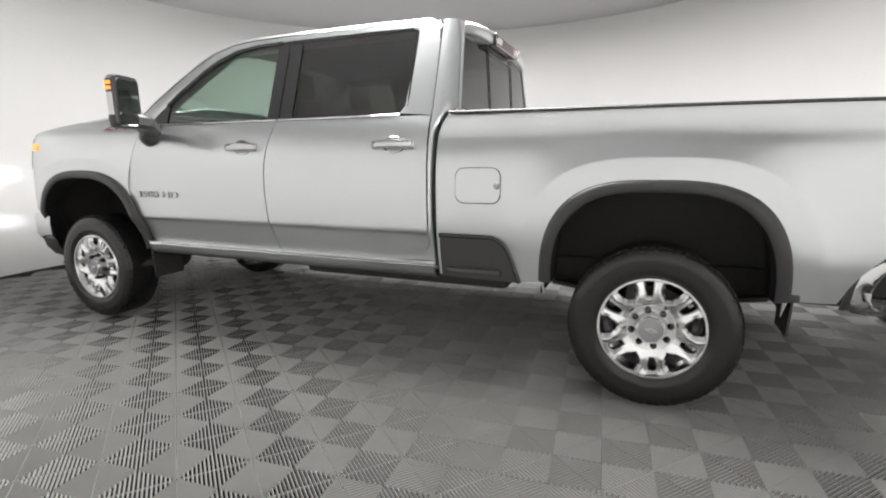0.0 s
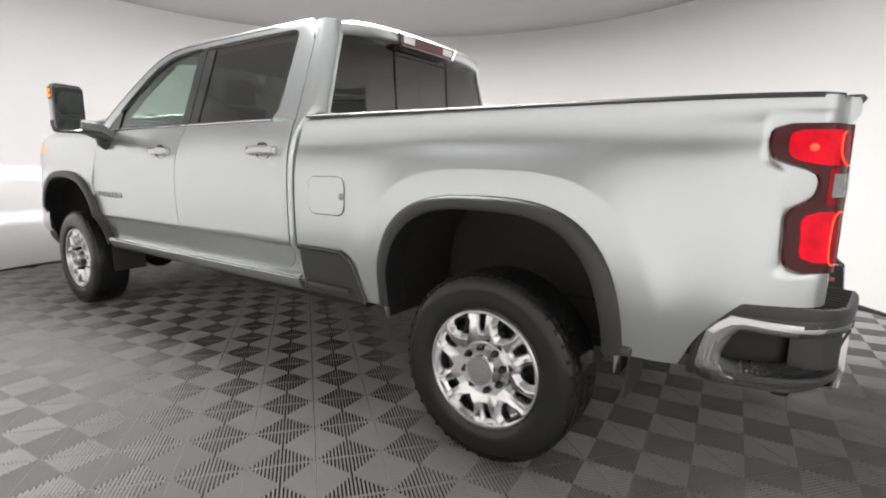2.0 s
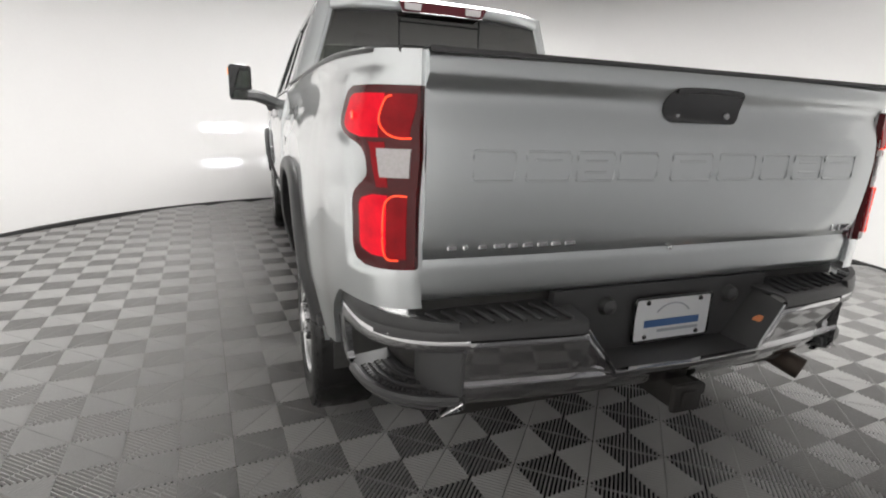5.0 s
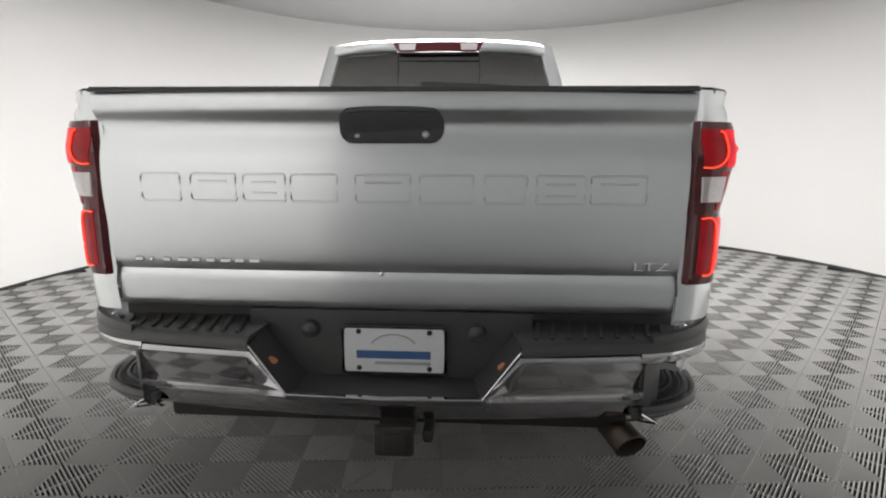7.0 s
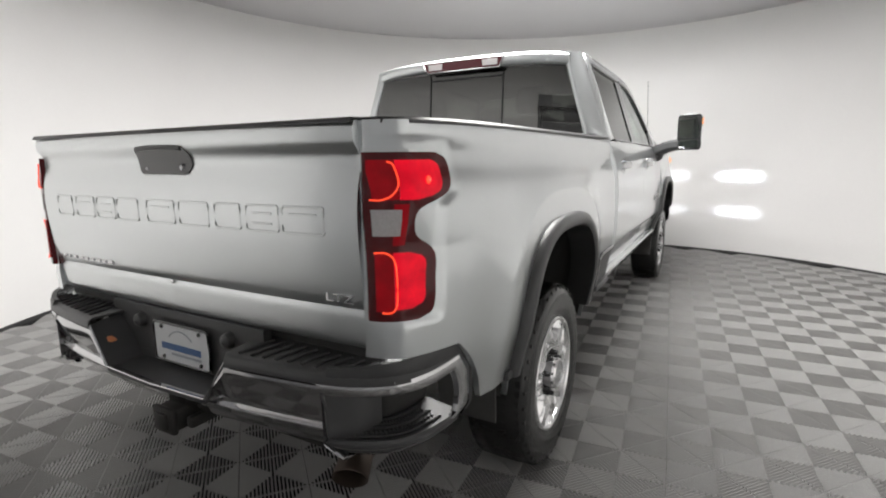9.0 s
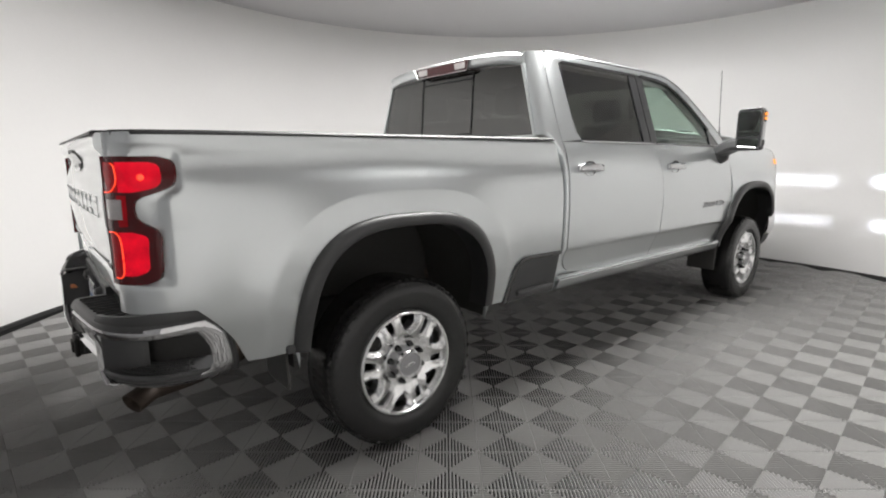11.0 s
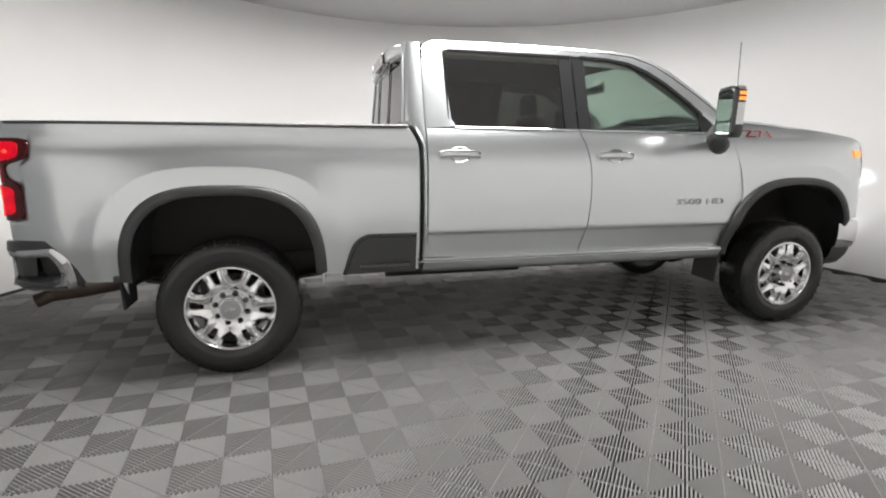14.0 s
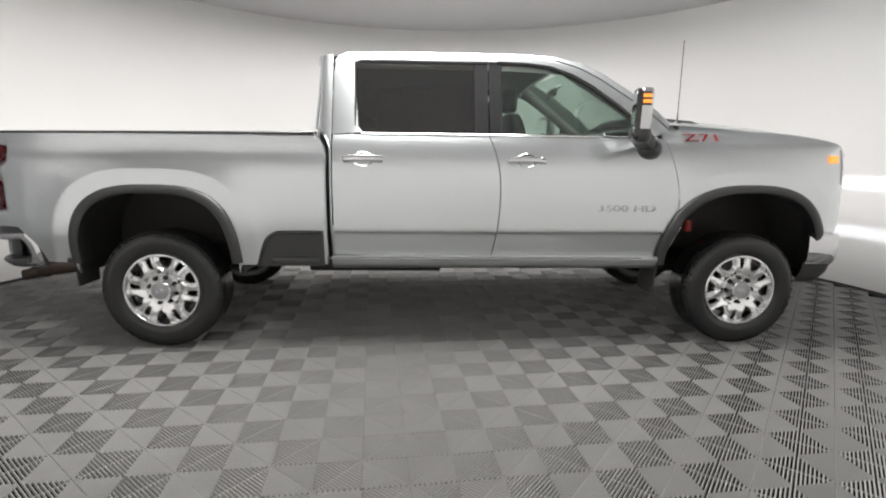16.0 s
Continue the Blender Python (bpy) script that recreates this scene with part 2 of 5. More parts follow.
# the added main light, kept to the ceiling area that is never in view
softbox = thing("ceiling_light", "round white softbox added out of view under the ceiling, switched on", "softbox")
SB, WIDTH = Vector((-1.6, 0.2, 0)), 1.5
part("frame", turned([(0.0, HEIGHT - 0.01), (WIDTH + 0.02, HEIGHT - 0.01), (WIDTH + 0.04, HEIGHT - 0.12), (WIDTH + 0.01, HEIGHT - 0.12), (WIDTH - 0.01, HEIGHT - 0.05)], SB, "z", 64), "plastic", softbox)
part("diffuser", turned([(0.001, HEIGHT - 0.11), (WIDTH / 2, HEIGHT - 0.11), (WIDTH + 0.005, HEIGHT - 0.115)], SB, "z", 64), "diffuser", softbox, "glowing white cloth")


def tailgate_dimmer(first, last, top):
    """An added panel of bent grey slats on the round wall, to darken reflections."""
    door = tagged(new("door_1"), "unseen grey slatted panel, added to darken the tailgate's reflections", "door", kind="structure")
    bend = lambda r, a, z: ROOM + Vector((r * math.cos(radians(a)), r * math.sin(radians(a)), z))
    inward = lambda v, d: Vector((ROOM.x - v.x, ROOM.y - v.y, 0)).normalized() * d
    count = 14
    for k in range(count):
        z0, z1 = 0.03 + (top - 0.03) * k / count, 0.03 + (top - 0.03) * (k + 1) / count - 0.012
        part("slat", sheet([[bend(RADIUS - 0.004, a, z0), bend(RADIUS - 0.018, a, z0 + 0.02), bend(RADIUS - 0.024, a, (z0 + z1) / 2), bend(RADIUS - 0.018, a, z1 - 0.02), bend(RADIUS - 0.004, a, z1)] for a in span(first, last, 14)], lambda v: inward(v, 0.004)), "dimmer_grey", door)
    for a in (first - 0.5, last + 0.5):
        part("guide_rail", tube([bend(RADIUS - 0.02, a, 0.0), bend(RADIUS - 0.02, a, top + 0.05)], 0.03, 0.03, 8, (1, 0, 0), 0.6), "dimmer_grey", door)
    part("head_box", sheet([[bend(RADIUS - 0.03, a, z) for z in (top, top + 0.06, top + 0.16)] for a in span(first - 0.7, last + 0.7, 14)], lambda v: inward(v, 0.05)), "dimmer_grey", door)


# out of view; added only so that the tailgate mirrors something darker
tailgate_dimmer(-10, 28, 2.5)

# the truck's own lamps throw two bands on the wall ahead and past its corners
for side in (-1, 1):
    for lamp_z, lamp_power, lamp_x in ((1.09, 0.36, -4.86), (0.585, 0.22, -4.88)):
        for y0, y1, wide, share in ((0.62, 0.62, 0.9, 1.0), (0.86, 1.75, 0.5, 0.8)):
            beam = bpy.data.lights.new("headlamp_beam", "AREA")
            beam.shape, beam.size, beam.size_y, beam.spread, beam.energy, beam.color = "RECTANGLE", wide, 0.02, radians(8), lamp_power * share, (0.84, 0.91, 1.0)
            new("headlamp_beam", beam).matrix_world = look((lamp_x, side * y0, lamp_z), (-6.2, side * y1, lamp_z))

# ---- the pickup truck: nose towards -x, rear axle at x = 0 ----
truck = thing("pickup_truck", "silver four-door heavy-duty pickup truck with chrome bumpers, parked on the tiles", "pickup truck")
FRONT = -4.037
HUB = 0.405

DOOR_SECTION = [(0.50, 0.915), (0.60, 0.922), (0.66, 0.930), (0.73, 0.952), (0.79, 0.973), (0.806, 0.980), (0.813, 0.986), (0.822, 0.9925), (0.838, 0.9955), (0.90, 0.997), (1.05, 1.0), (1.20, 0.995), (1.30, 0.982), (1.38, 0.962), (1.43, 0.943), (1.47, 0.922)]
BED_SECTION = [(0.50, 0.93), (0.60, 0.945), (0.70, 0.965), (0.80, 0.984), (0.95, 0.994), (1.10, 0.994), (1.20, 0.988), (1.27, 0.976), (1.33, 0.957), (1.39, 0.951), (1.43, 0.955), (1.452, 0.952), (1.465, 0.938)]
TAIL = 0.027
REAR_PLAN = [(0.55, 0.0), (0.70, -0.006), (0.80, -0.018), (0.88, -0.038), (0.95, -0.062), (1.00, -0.085), (1.03, -0.105), (1.05, -0.13), (1.062, -0.158), (1.068, -0.185)]
NOSE_PLAN = [(-4.80, -0.25), (-4.74, -0.10), (-4.69, -0.04), (-4.62, -0.012), (-4.4, 0.0), (-4.0, 0.0)]


def arch(a, b, n, x):
    """Height of a wheel opening over z0 at a distance x from the axle."""
    u = min(abs(x) / a, 1.0)
    return b * (1 - u**n) ** (1 / n)


def swell(x, z, axle, a, b, n, lift=0.021, reach=0.27):
    """The raised flat field round a wheel opening, with a hollow shoulder running up to its edge."""
    m = ((abs(x - axle) / a) ** n + (max(z - 0.5, 0) / b) ** n) ** (1 / n)
    if m <= 1:
        return lift
    t = min((m - 1) / reach, 1)
    return lift * (1 - t) ** 2.4


def door_y(x, z):
    if z > 1.47:
        return 0.922 - (z - 1.47) * 0.335
    return hermite(DOOR_SECTION, z) + min(0, 0.012 * (x + 3.0))


def scallop(x, z):
    """The hollow in the rear corner that the tail light sits in."""
    front = hermite([(1.19, 0.915), (1.225, 0.91), (1.26, 0.868), (1.29, 0.863)], z)
    ease = lambda t: min(max(t, 0), 1) ** 2 * (3 - 2 * min(max(t, 0), 1))
    return -0.015 * ease((x - front) / 0.035) * ease((z - 0.915) / 0.04) * ease((1.40 - z) / 0.04) * (1 - 0.6 * ease((x - 1.0) / 0.07))


def bed_y(x, z):
    along, x = x, x - TAIL * min(max((x - 0.72) / 0.08, 0), 1)
    keep = 0.55 * min(max((z - 1.12) / 0.18, 0), 1) * (1 - 0.55 * min(max((z - 1.37) / 0.04, 0), 1)) * min(max((1.068 - x) / 0.05, 0), 1)
    y = hermite(BED_SECTION, z) + hermite(REAR_PLAN, x) * (1 - keep) + swell(along, z, 0.0, 0.665, 0.725, 3.0) + scallop(x, z)
    return max(y, 0.797 + (1.068 - x) * 0.9) if x > 0.95 else y


def fender_y(x, z):
    return hermite(DOOR_SECTION, min(z, 1.47)) - 0.006 + hermite(NOSE_PLAN, x) + swell(x, z, FRONT, 0.68, 0.745, 2.7, 0.012) - (max(z - 1.42, 0) ** 1.4 * 1.6 if z > 1.42 else 0)


def sided(points, s):
    return [[(x, s * y, z) for x, y, z in row] for row in points]


def skin(columns, y_of, rows=30):
    """A body panel from columns of (x, z_low, z_high)."""
    grid = []
    for x, lo, hi in columns:
        grid.append([(x, y_of(x, lo + (hi - lo) * j / (rows - 1)), lo + (hi - lo) * j / (rows - 1)) for j in range(rows)])
    return grid


def arch_columns(axle, a_front, a_rear, b, n, z0, count=26):
    """x and height of the wheel opening's edge, dense where it is steep; from -x to +x."""
    out = []
    for k in range(count + 1):
        u = math.pi * (1 - k / count)
        c, s_ = math.cos(u), max(math.sin(u), 0)
        a = a_front if c < 0 else a_rear
        out.append((axle + a * math.copysign(abs(c) ** (2 / n), c), z0 + b * s_ ** (2 / n)))
    return out


def flare(axle, a_front, a_rear, b, n, z0, y_of, s, name="wheel_arch_flare"):
    """Black plastic lip round a wheel opening, with its inner return."""
    outer = arch_columns(axle, a_front + 0.03, a_rear + 0.03, b + 0.03, n, z0, 64)
    inner = arch_columns(axle, a_front - 0.035, a_rear - 0.035, b - 0.028, n, z0, 64)
    grid = []
    for (xo, zo), (xi, zi) in zip(outer, inner):
        if zo < 0.575:
            continue
        y0 = y_of(xo, zo)
        grid.append([(xo, y0 - 0.004, zo), (xo + (xi - xo) * 0.08, y0 + 0.018, zo + (zi - zo) * 0.08), (xo + (xi - xo) * 0.35, y0 + 0.030, zo + (zi - zo) * 0.35), (xo + (xi - xo) * 0.85, y0 + 0.030, zo + (zi - zo) * 0.85), (xi, y0 + 0.022, zi), (xi, y0 - 0.03, zi), (xi, y0 - 0.10, zi)])
    return part(name, sheet(sided(grid, s), (0, -0.004 * s, 0)), "plastic", truck, "black textured plastic lip round the wheel opening", 50)


def liner(axle, a_front, a_rear, b, n, z0, s, y0, y1):
    pts = arch_columns(axle, a_front + 0.015, a_rear + 0.015, b + 0.02, n, z0, 24)
    pts = [(pts[0][0], z0 + 0.065)] + pts + [(pts[-1][0], z0 + 0.065)]
    grid = [[(x, s * (y1 + (y0 - y1) * j / 4), z) for j in range(5)] for x, z in pts]
    bm = sheet(grid)
    inner = [(axle - a_front, s * y0, z0)] + [(x, s * y0, z) for x, z in pts] + [(axle + a_rear, s * y0, z0)]
    return part("wheel_arch_liner", join(bm, raw(inner, [tuple(range(len(inner)))])), "liner", truck)


# doors, one pair each side
def door_split(z):
    return hermite([(0.6, -2.235), (0.75, -2.262), (1.0, -2.285), (1.2, -2.28), (1.35, -2.25), (1.47, -2.205)], z)


def door_front(z):
    return hermite([(0.6, -3.41), (0.75, -3.47), (0.95, -3.515), (1.15, -3.50), (1.35, -3.45), (1.47, -3.40)], z)


def door_panel(x_rear, x_front, z_low=0.645, corner=0.0):
    grid = []
    for i in range(31):
        u = i / 30
        row = []
        for z in sorted(span(z_low, 1.458, 34) + [0.797, 0.803, 0.808, 0.812, 0.816, 0.820, 0.826, 0.834]):
            xr, xf = x_rear(z), x_front(z)
            x = xr + (xf - xr) * u
            if corner and z < z_low + 0.14:
                cut = corner * (1 - math.sqrt(max(0, 1 - ((z_low + 0.14 - z) / 0.14) ** 2)))
                x = (xr - cut) + (xf - xr + cut) * u
            row.append((x, door_y(x, z), z))
        grid.append(row)
    return grid


# the side glass outline, rear bottom round the top to the front bottom, beside the outer edge of the door frames
FRAME = [
    ((-1.168, 1.458), (-1.365, 1.475)), ((-1.168, 1.52), (-1.335, 1.515)), ((-1.168, 1.70), (-1.322, 1.70)), ((-1.170, 1.88), (-1.312, 1.88)),
    ((-1.178, 1.93), (-1.312, 1.93)), ((-1.205, 1.965), (-1.325, 1.948)), ((-1.26, 1.984), (-1.36, 1.953)), ((-1.60, 1.992), (-1.62, 1.958)),
    ((-2.198, 1.994), (-2.198, 1.959)), ((-2.202, 1.994), (-2.202, 1.959)), ((-2.50, 1.990), (-2.48, 1.954)), ((-2.68, 1.975), (-2.64, 1.935)),
    ((-2.84, 1.928), (-2.79, 1.882)), ((-2.98, 1.855), (-2.92, 1.81)), ((-3.18, 1.725), (-3.11, 1.675)), ((-3.36, 1.595), (-3.27, 1.545)), ((-3.445, 1.515), (-3.345, 1.475)),
]


def strip(first, last, s):
    grid = []
    for (xo, zo), (xi, zi) in FRAME[first:last]:
        row = []
        for u in (0, 0.12, 0.5, 0.88, 1):
            x, z = xo + (xi - xo) * u, zo + (zi - zo) * u
            row.append((x, s * (door_y(x, z) + (0.0 if u in (0, 1) else 0.006)), z))
        grid.append(row)
    return sheet(grid, (0, -0.025 * s, 0))


def pane(outline, s, sink=0.012, n=8):
    """A curved side pane filling an outline of (x, z), as a fan of strips between its lower and upper edges."""
    xs = sorted({x for x, _ in outline})
    lo, hi = min(xs), max(xs)
    grid = []
    closed = outline + outline[:1]
    for k in range(25):
        x = lo + (hi - lo) * (0.002 + 0.996 * k / 24)
        cuts = [z0 + (z1 - z0) * (x - x0) / (x1 - x0) for (x0, z0), (x1, z1) in zip(closed, closed[1:]) if (x0 - x) * (x1 - x) < 0]
        if len(cuts) >= 2:
            a, b = min(cuts), max(cuts)
            grid.append([(x, s * (door_y(x, a + (b - a) * j / n) - sink), a + (b - a) * j / n) for j in range(n + 1)])
    return sheet(grid, (0, -0.004 * s, 0))


REAR_PANE = [(-1.33, 1.475), (-1.31, 1.93), (-1.33, 1.955), (-2.13, 1.962), (-2.13, 1.475)]
FRONT_PANE = [(-2.27, 1.475), (-2.27, 1.957), (-2.48, 1.952), (-2.64, 1.932), (-2.79, 1.878), (-2.92, 1.806), (-3.11, 1.672), (-3.20, 1.595), (-3.20, 1.475)]


def door_handle(door, x, s):
    z, y = 1.30, door_y(x, 1.30)
    bar = tube(smooth_path([(x + 0.125, s * (y + 0.012), z), (x + 0.08, s * (y + 0.034), z + 0.004), (x, s * (y + 0.042), z + 0.006), (x - 0.08, s * (y + 0.034), z + 0.004), (x - 0.125, s * (y + 0.012), z)]), 0.013, 0.023, 10, power=0.7)
    h = part("handle", bar, "chrome", door, "chrome pull handle")
    cup = turned([(0.0, -0.012), (0.05, -0.004), (0.062, 0.004), (0.066, 0.001)], (0, 0, 0), "y", 28, s)
    for v in cup.verts:
        v.co = Vector((x + v.co.x * 1.05, s * y + v.co.y + 0.004 * s, z + v.co.z * 0.72))
    part("handle_cup", cup, "chrome", door)
    part("lock_cap", block(x + 0.095 - 0.03, x + 0.095 + 0.03, min(s * (y + 0.012), s * (y + 0.036)), max(s * (y + 0.012), s * (y + 0.036)), z - 0.016, z + 0.02, 0.007), "chrome", door)


for s in (1, -1):
    rear = part("rear_door", sheet(sided(door_panel(lambda z: -1.172, lambda z: door_split(z) + 0.003, corner=0.20), s), (0, -0.03 * s, 0)), "paint", truck, "silver rear door with dark privacy glass")
    front = part("front_door", sheet(sided(door_panel(lambda z: door_split(z) - 0.003, door_front), s), (0, -0.03 * s, 0)), "paint", truck, "silver front door with clear side glass")
    part("window_frame", strip(0, 9, s), "paint", rear)
    part("window_frame", strip(9, len(FRAME), s), "paint", front)
    part("window", pane(REAR_PANE, s), "pane_dark", rear, "dark privacy glass")
    part("window", pane(FRONT_PANE, s), "pane_light", front, "green-tinted clear glass")
    for door, x0, x1 in ((rear, -2.205, -2.115), (front, -2.30, -2.215)):
        part("pillar_cover", sheet([[(x, s * (door_y(x, z) - 0.004), z) for z in span(1.47, 1.96, 8)] for x in (x0, (x0 + x1) / 2, x1)], (0, -0.02 * s, 0)), "gloss_black", door)
    part("window_seal", tube([(x, s * (door_y(x, 1.951) - 0.002), 1.951) for x in span(-1.34, -2.2, 8)], 0.006, 0.010), "gloss_black", rear)
    part("window_seal", tube([(-1.335 + 0.02, s * (door_y(0, z) - 0.002), z) for z in span(1.50, 1.94, 6)], 0.010, 0.008), "gloss_black", rear)
    part("sail_panel", sheet([[(x, s * (door_y(x, 1.475 + (zt - 1.475) * j / 4) - 0.003), 1.475 + (zt - 1.475) * j / 4) for j in range(5)] for x, zt in ((-3.18, 1.612), (-3.25, 1.560), (-3.33, 1.487))], (0, -0.02 * s, 0)), "gloss_black", front)
    part("window_seal", tube([(x, s * (door_y(x, z) - 0.002), z) for x, z in FRONT_PANE[1:8]], 0.008, 0.012), "gloss_black", front)
    for door, x0, x1 in ((rear, -1.36, -2.204), (front, -2.215, -3.36)):
        part("belt_trim", tube([(x, s * (door_y(x, 1.464) + 0.004), 1.464) for x in span(x0, x1, 10)], 0.007, 0.008, 8), "chrome", door, "chrome strip under the side glass")
    door_handle(rear, -1.372, s)
    door_handle(front, -2.455, s)
    for word, shift in (("3500", 0.065), ("HD", -0.158)):
        x = (-3.125 if s > 0 else -3.27) + s * shift
        badge = lettering(word, 0.062, 0.004, pose(x, s * (door_y(x, 0.985) + 0.005), 0.985, 90, 0, 180 if s > 0 else 0) @ Matrix.Diagonal((1.75, 1, 1, 1)))
        part("model_badge", badge, "badge", front, "grey metal letters " + word)
    # rocker under the doors
    rock = [(0.645, 0.946), (0.64, 0.955), (0.625, 0.962), (0.612, 0.955), (0.59, 0.945), (0.565, 0.93), (0.55, 0.90)]
    part("rocker_panel", sheet([[(x, s * y, z) for z, y in rock] for x in span(-1.15, -3.42, 20)], (0, -0.02 * s, 0.0)), "paint", truck)
    part("rocker_step", tube([(x, s * 0.955, 0.632) for x in span(-1.12, -3.30, 12)], 0.008, 0.006), "chrome", truck, "thin bright strip along the sill")
    # cab corner behind the rear door
    corner = []
    for z in [0.60 + 0.045 * k for k in range(20)] + [1.50 + 0.035 * k for k in range(15)]:
        y = door_y(-1.16, z)
        lean = max(0, z - 1.5) * -0.06
        tuck = 1 - min(max((z - 1.38) / 0.12, 0), 1)
        upper = ((-1.163, 0), (-1.14, 0.001), (-1.115, -0.004), (-1.09 + lean * 0.4, -0.018), (-1.07 + lean * 0.7, -0.042), (-1.058 + lean, -0.075), (-1.055 + lean, -0.11))
        lower = ((-1.163, 0), (-1.158, -0.001), (-1.150, -0.008), (-1.145, -0.022), (-1.142, -0.05), (-1.14, -0.08), (-1.138, -0.12))
        corner.append([(xu + (xl - xu) * tuck, s * (y + du + (dl - du) * tuck), z) for (xu, du), (xl, dl) in zip(upper, lower)])
    part("cab_corner", sheet(corner), "paint", truck)
    # roof rail between the door frames and the roof
    part("door_seam", tube([(xo, s * (door_y(xo, zo) - 0.0005), zo + 0.003) for (xo, zo), _ in FRAME[3:]], 0.0032, 0.0032, 6), "gloss_black", truck)
    part("hinge_pillar", sheet([[(door_front(z) + dx, s * (fender_y(door_front(z), z) - 0.011), z) for dx in (-0.05, 0.0, 0.05)] for z in span(0.60, 1.44, 14)], (0, -0.01 * s, 0)), "paint", truck)
    rail = []
    for (xo, zo), _ in FRAME[4:]:
        t = min(max((-2.45 - xo) / 0.5, 0), 1)
        y = door_y(xo, zo)
        rail.append([(xo, s * (y - 0.003), zo + 0.006), (xo, s * (y - 0.010), zo + 0.018 - 0.004 * t), (xo - 0.012 * t, s * (y - 0.03), zo + 0.028 + 0.004 * t), (xo - 0.03 * t, s * (y - 0.055), zo + 0.030 + 0.014 * t), (xo - 0.045 * t, s * (y - 0.085), zo + 0.034 + 0.02 * t)])
    part("roof_rail", sheet(rail), "paint", truck)

# roof skin and its rear lip
def roof_z(x, y):
    u = abs(y) / 0.70
    return hermite([(-2.82, 1.985), (-2.68, 2.020), (-2.45, 2.042), (-2.0, 2.056), (-1.5, 2.052), (-1.2, 2.036), (-1.03, 2.012)], x) - 0.022 * u * u - 0.012 * u**6


part("roof", sheet([[(x, y, roof_z(x, y)) for y in span(-0.70, 0.70, 25)] for x in span(-1.06, -2.80, 30)], (0, 0, -0.012)), "paint", truck, "silver roof skin")
lip = []
for y in span(-0.695, 0.695, 41):
    u = abs(y) / 0.695
    back, top = 0.05 * u**6, roof_z(-1.04, y) + 0.004
    lip.append([(-1.16, y, roof_z(-1.16, y) + 0.001), (-1.07 - back, y, top + 0.001), (-1.024 - back, y, top - 0.004), (-1.012 - back, y, top - 0.014), (-1.010 - back, y, top - 0.03), (-1.014 - back, y, top - 0.062), (-1.026 - back, y, top - 0.072), (-1.10, y, top - 0.066)])
part("roof_spoiler_lip", join(sheet(lip, (0, 0, -0.004)), raw(lip[0], [tuple(range(8))]), raw(lip[-1], [tuple(range(8))])), "paint", truck, "", 50)
brake = part("high_brake_light", prism([(-0.292, 1.992), (0.292, 1.992), (0.262, 1.935), (-0.262, 1.935)], lambda u, v, d: (-0.999 - 0.10 * (1.995 - v) - d, u, v), 0.05), "maroon_lens", truck, "dark red high brake light over the rear glass", 20)
part("lamp_rim", tube([(-0.999 - 0.10 * (1.995 - z), y, z) for y, z in ((-0.297, 1.995), (-0.264, 1.931), (0.264, 1.931), (0.297, 1.995))], 0.004, 0.004), "chrome", brake)
for y in (-0.2, 0.2):
    part("cargo_lens", prism([(y - 0.055, 1.984), (y + 0.055, 1.984), (y + 0.05, 1.945), (y - 0.05, 1.945)], lambda u, v, d: (-0.9965 - 0.10 * (1.995 - v) - d, u, v), 0.01), "clear_lens", brake)

# rear wall of the cab with its glass
def cab_back(z):
    return -1.055 - 0.06 * max(0, z - 1.5)


part("cab_back_panel", sheet([[(cab_back(z) + 0.002, y, z) for y in span(-0.83, 0.83, 12)] for z in (0.75, 1.0, 1.3, 1.46, 1.50)], (-0.02, 0, 0)), "paint", truck)
glass_edge = [[(cab_back(z) + 0.004 + 0.014 * (1 - (y / 0.8) ** 2), y * (0.815 - 0.30 * (z - 1.47)) / 0.8, z) for y in span(-0.8, 0.8, 15)] for z in span(1.505, 1.945, 8)]
rear_glass = part("rear_window", sheet(glass_edge, (-0.005, 0, 0)), "pane_dark", truck, "dark rear glass with a sliding middle pane")
for y in (-0.27, 0.27):
    part("slider_seal", tube([(cab_back(z) + 0.022, y, z) for z in span(1.52, 1.93, 5)], 0.004, 0.004), "gloss_black", rear_glass)
for z in (1.525, 1.885):
    part("slider_rail", tube([(cab_back(z) + 0.021, y, z) for y in span(-0.27, 0.27, 6)], 0.005, 0.005), "gloss_black", rear_glass)
for s in (1, -1):
    part("glass_edge_trim", tube([(cab_back(z) + 0.008, s * (0.822 - 0.30 * (z - 1.47)), z) for z in span(1.49, 1.95, 8)], 0.009, 0.012), "paint", rear_glass)

# windscreen, cowl and hood
screen = []
for k in range(13):
    u = k / 12
    x0, z0, w = -3.40 + 0.62 * u, 1.535 + 0.455 * u, 0.80 - 0.13 * u
    screen.append([(x0 - 0.16 * (1 - (y / 0.8) ** 2) * (1 - 0.25 * u), y * w / 0.8, z0 + 0.015 * (1 - (y / 0.8) ** 2)) for y in span(-0.8, 0.8, 15)])
part("windscreen", sheet(screen, (0.006, 0, -0.004)), "pane_light", truck, "wide green-tinted windscreen")


def hood_z(x, y):
    u = abs(y) / 0.9
    z = hermite([(-4.78, 1.385), (-4.72, 1.455), (-4.62, 1.50), (-4.50, 1.524), (-4.30, 1.549), (-4.0, 1.575), (-3.7, 1.60), (-3.42, 1.612)], x)
    bulge = 0.035 * max(0, 1 - (abs(y) / 0.55) ** 4)
    return z + bulge - 0.05 * u**3


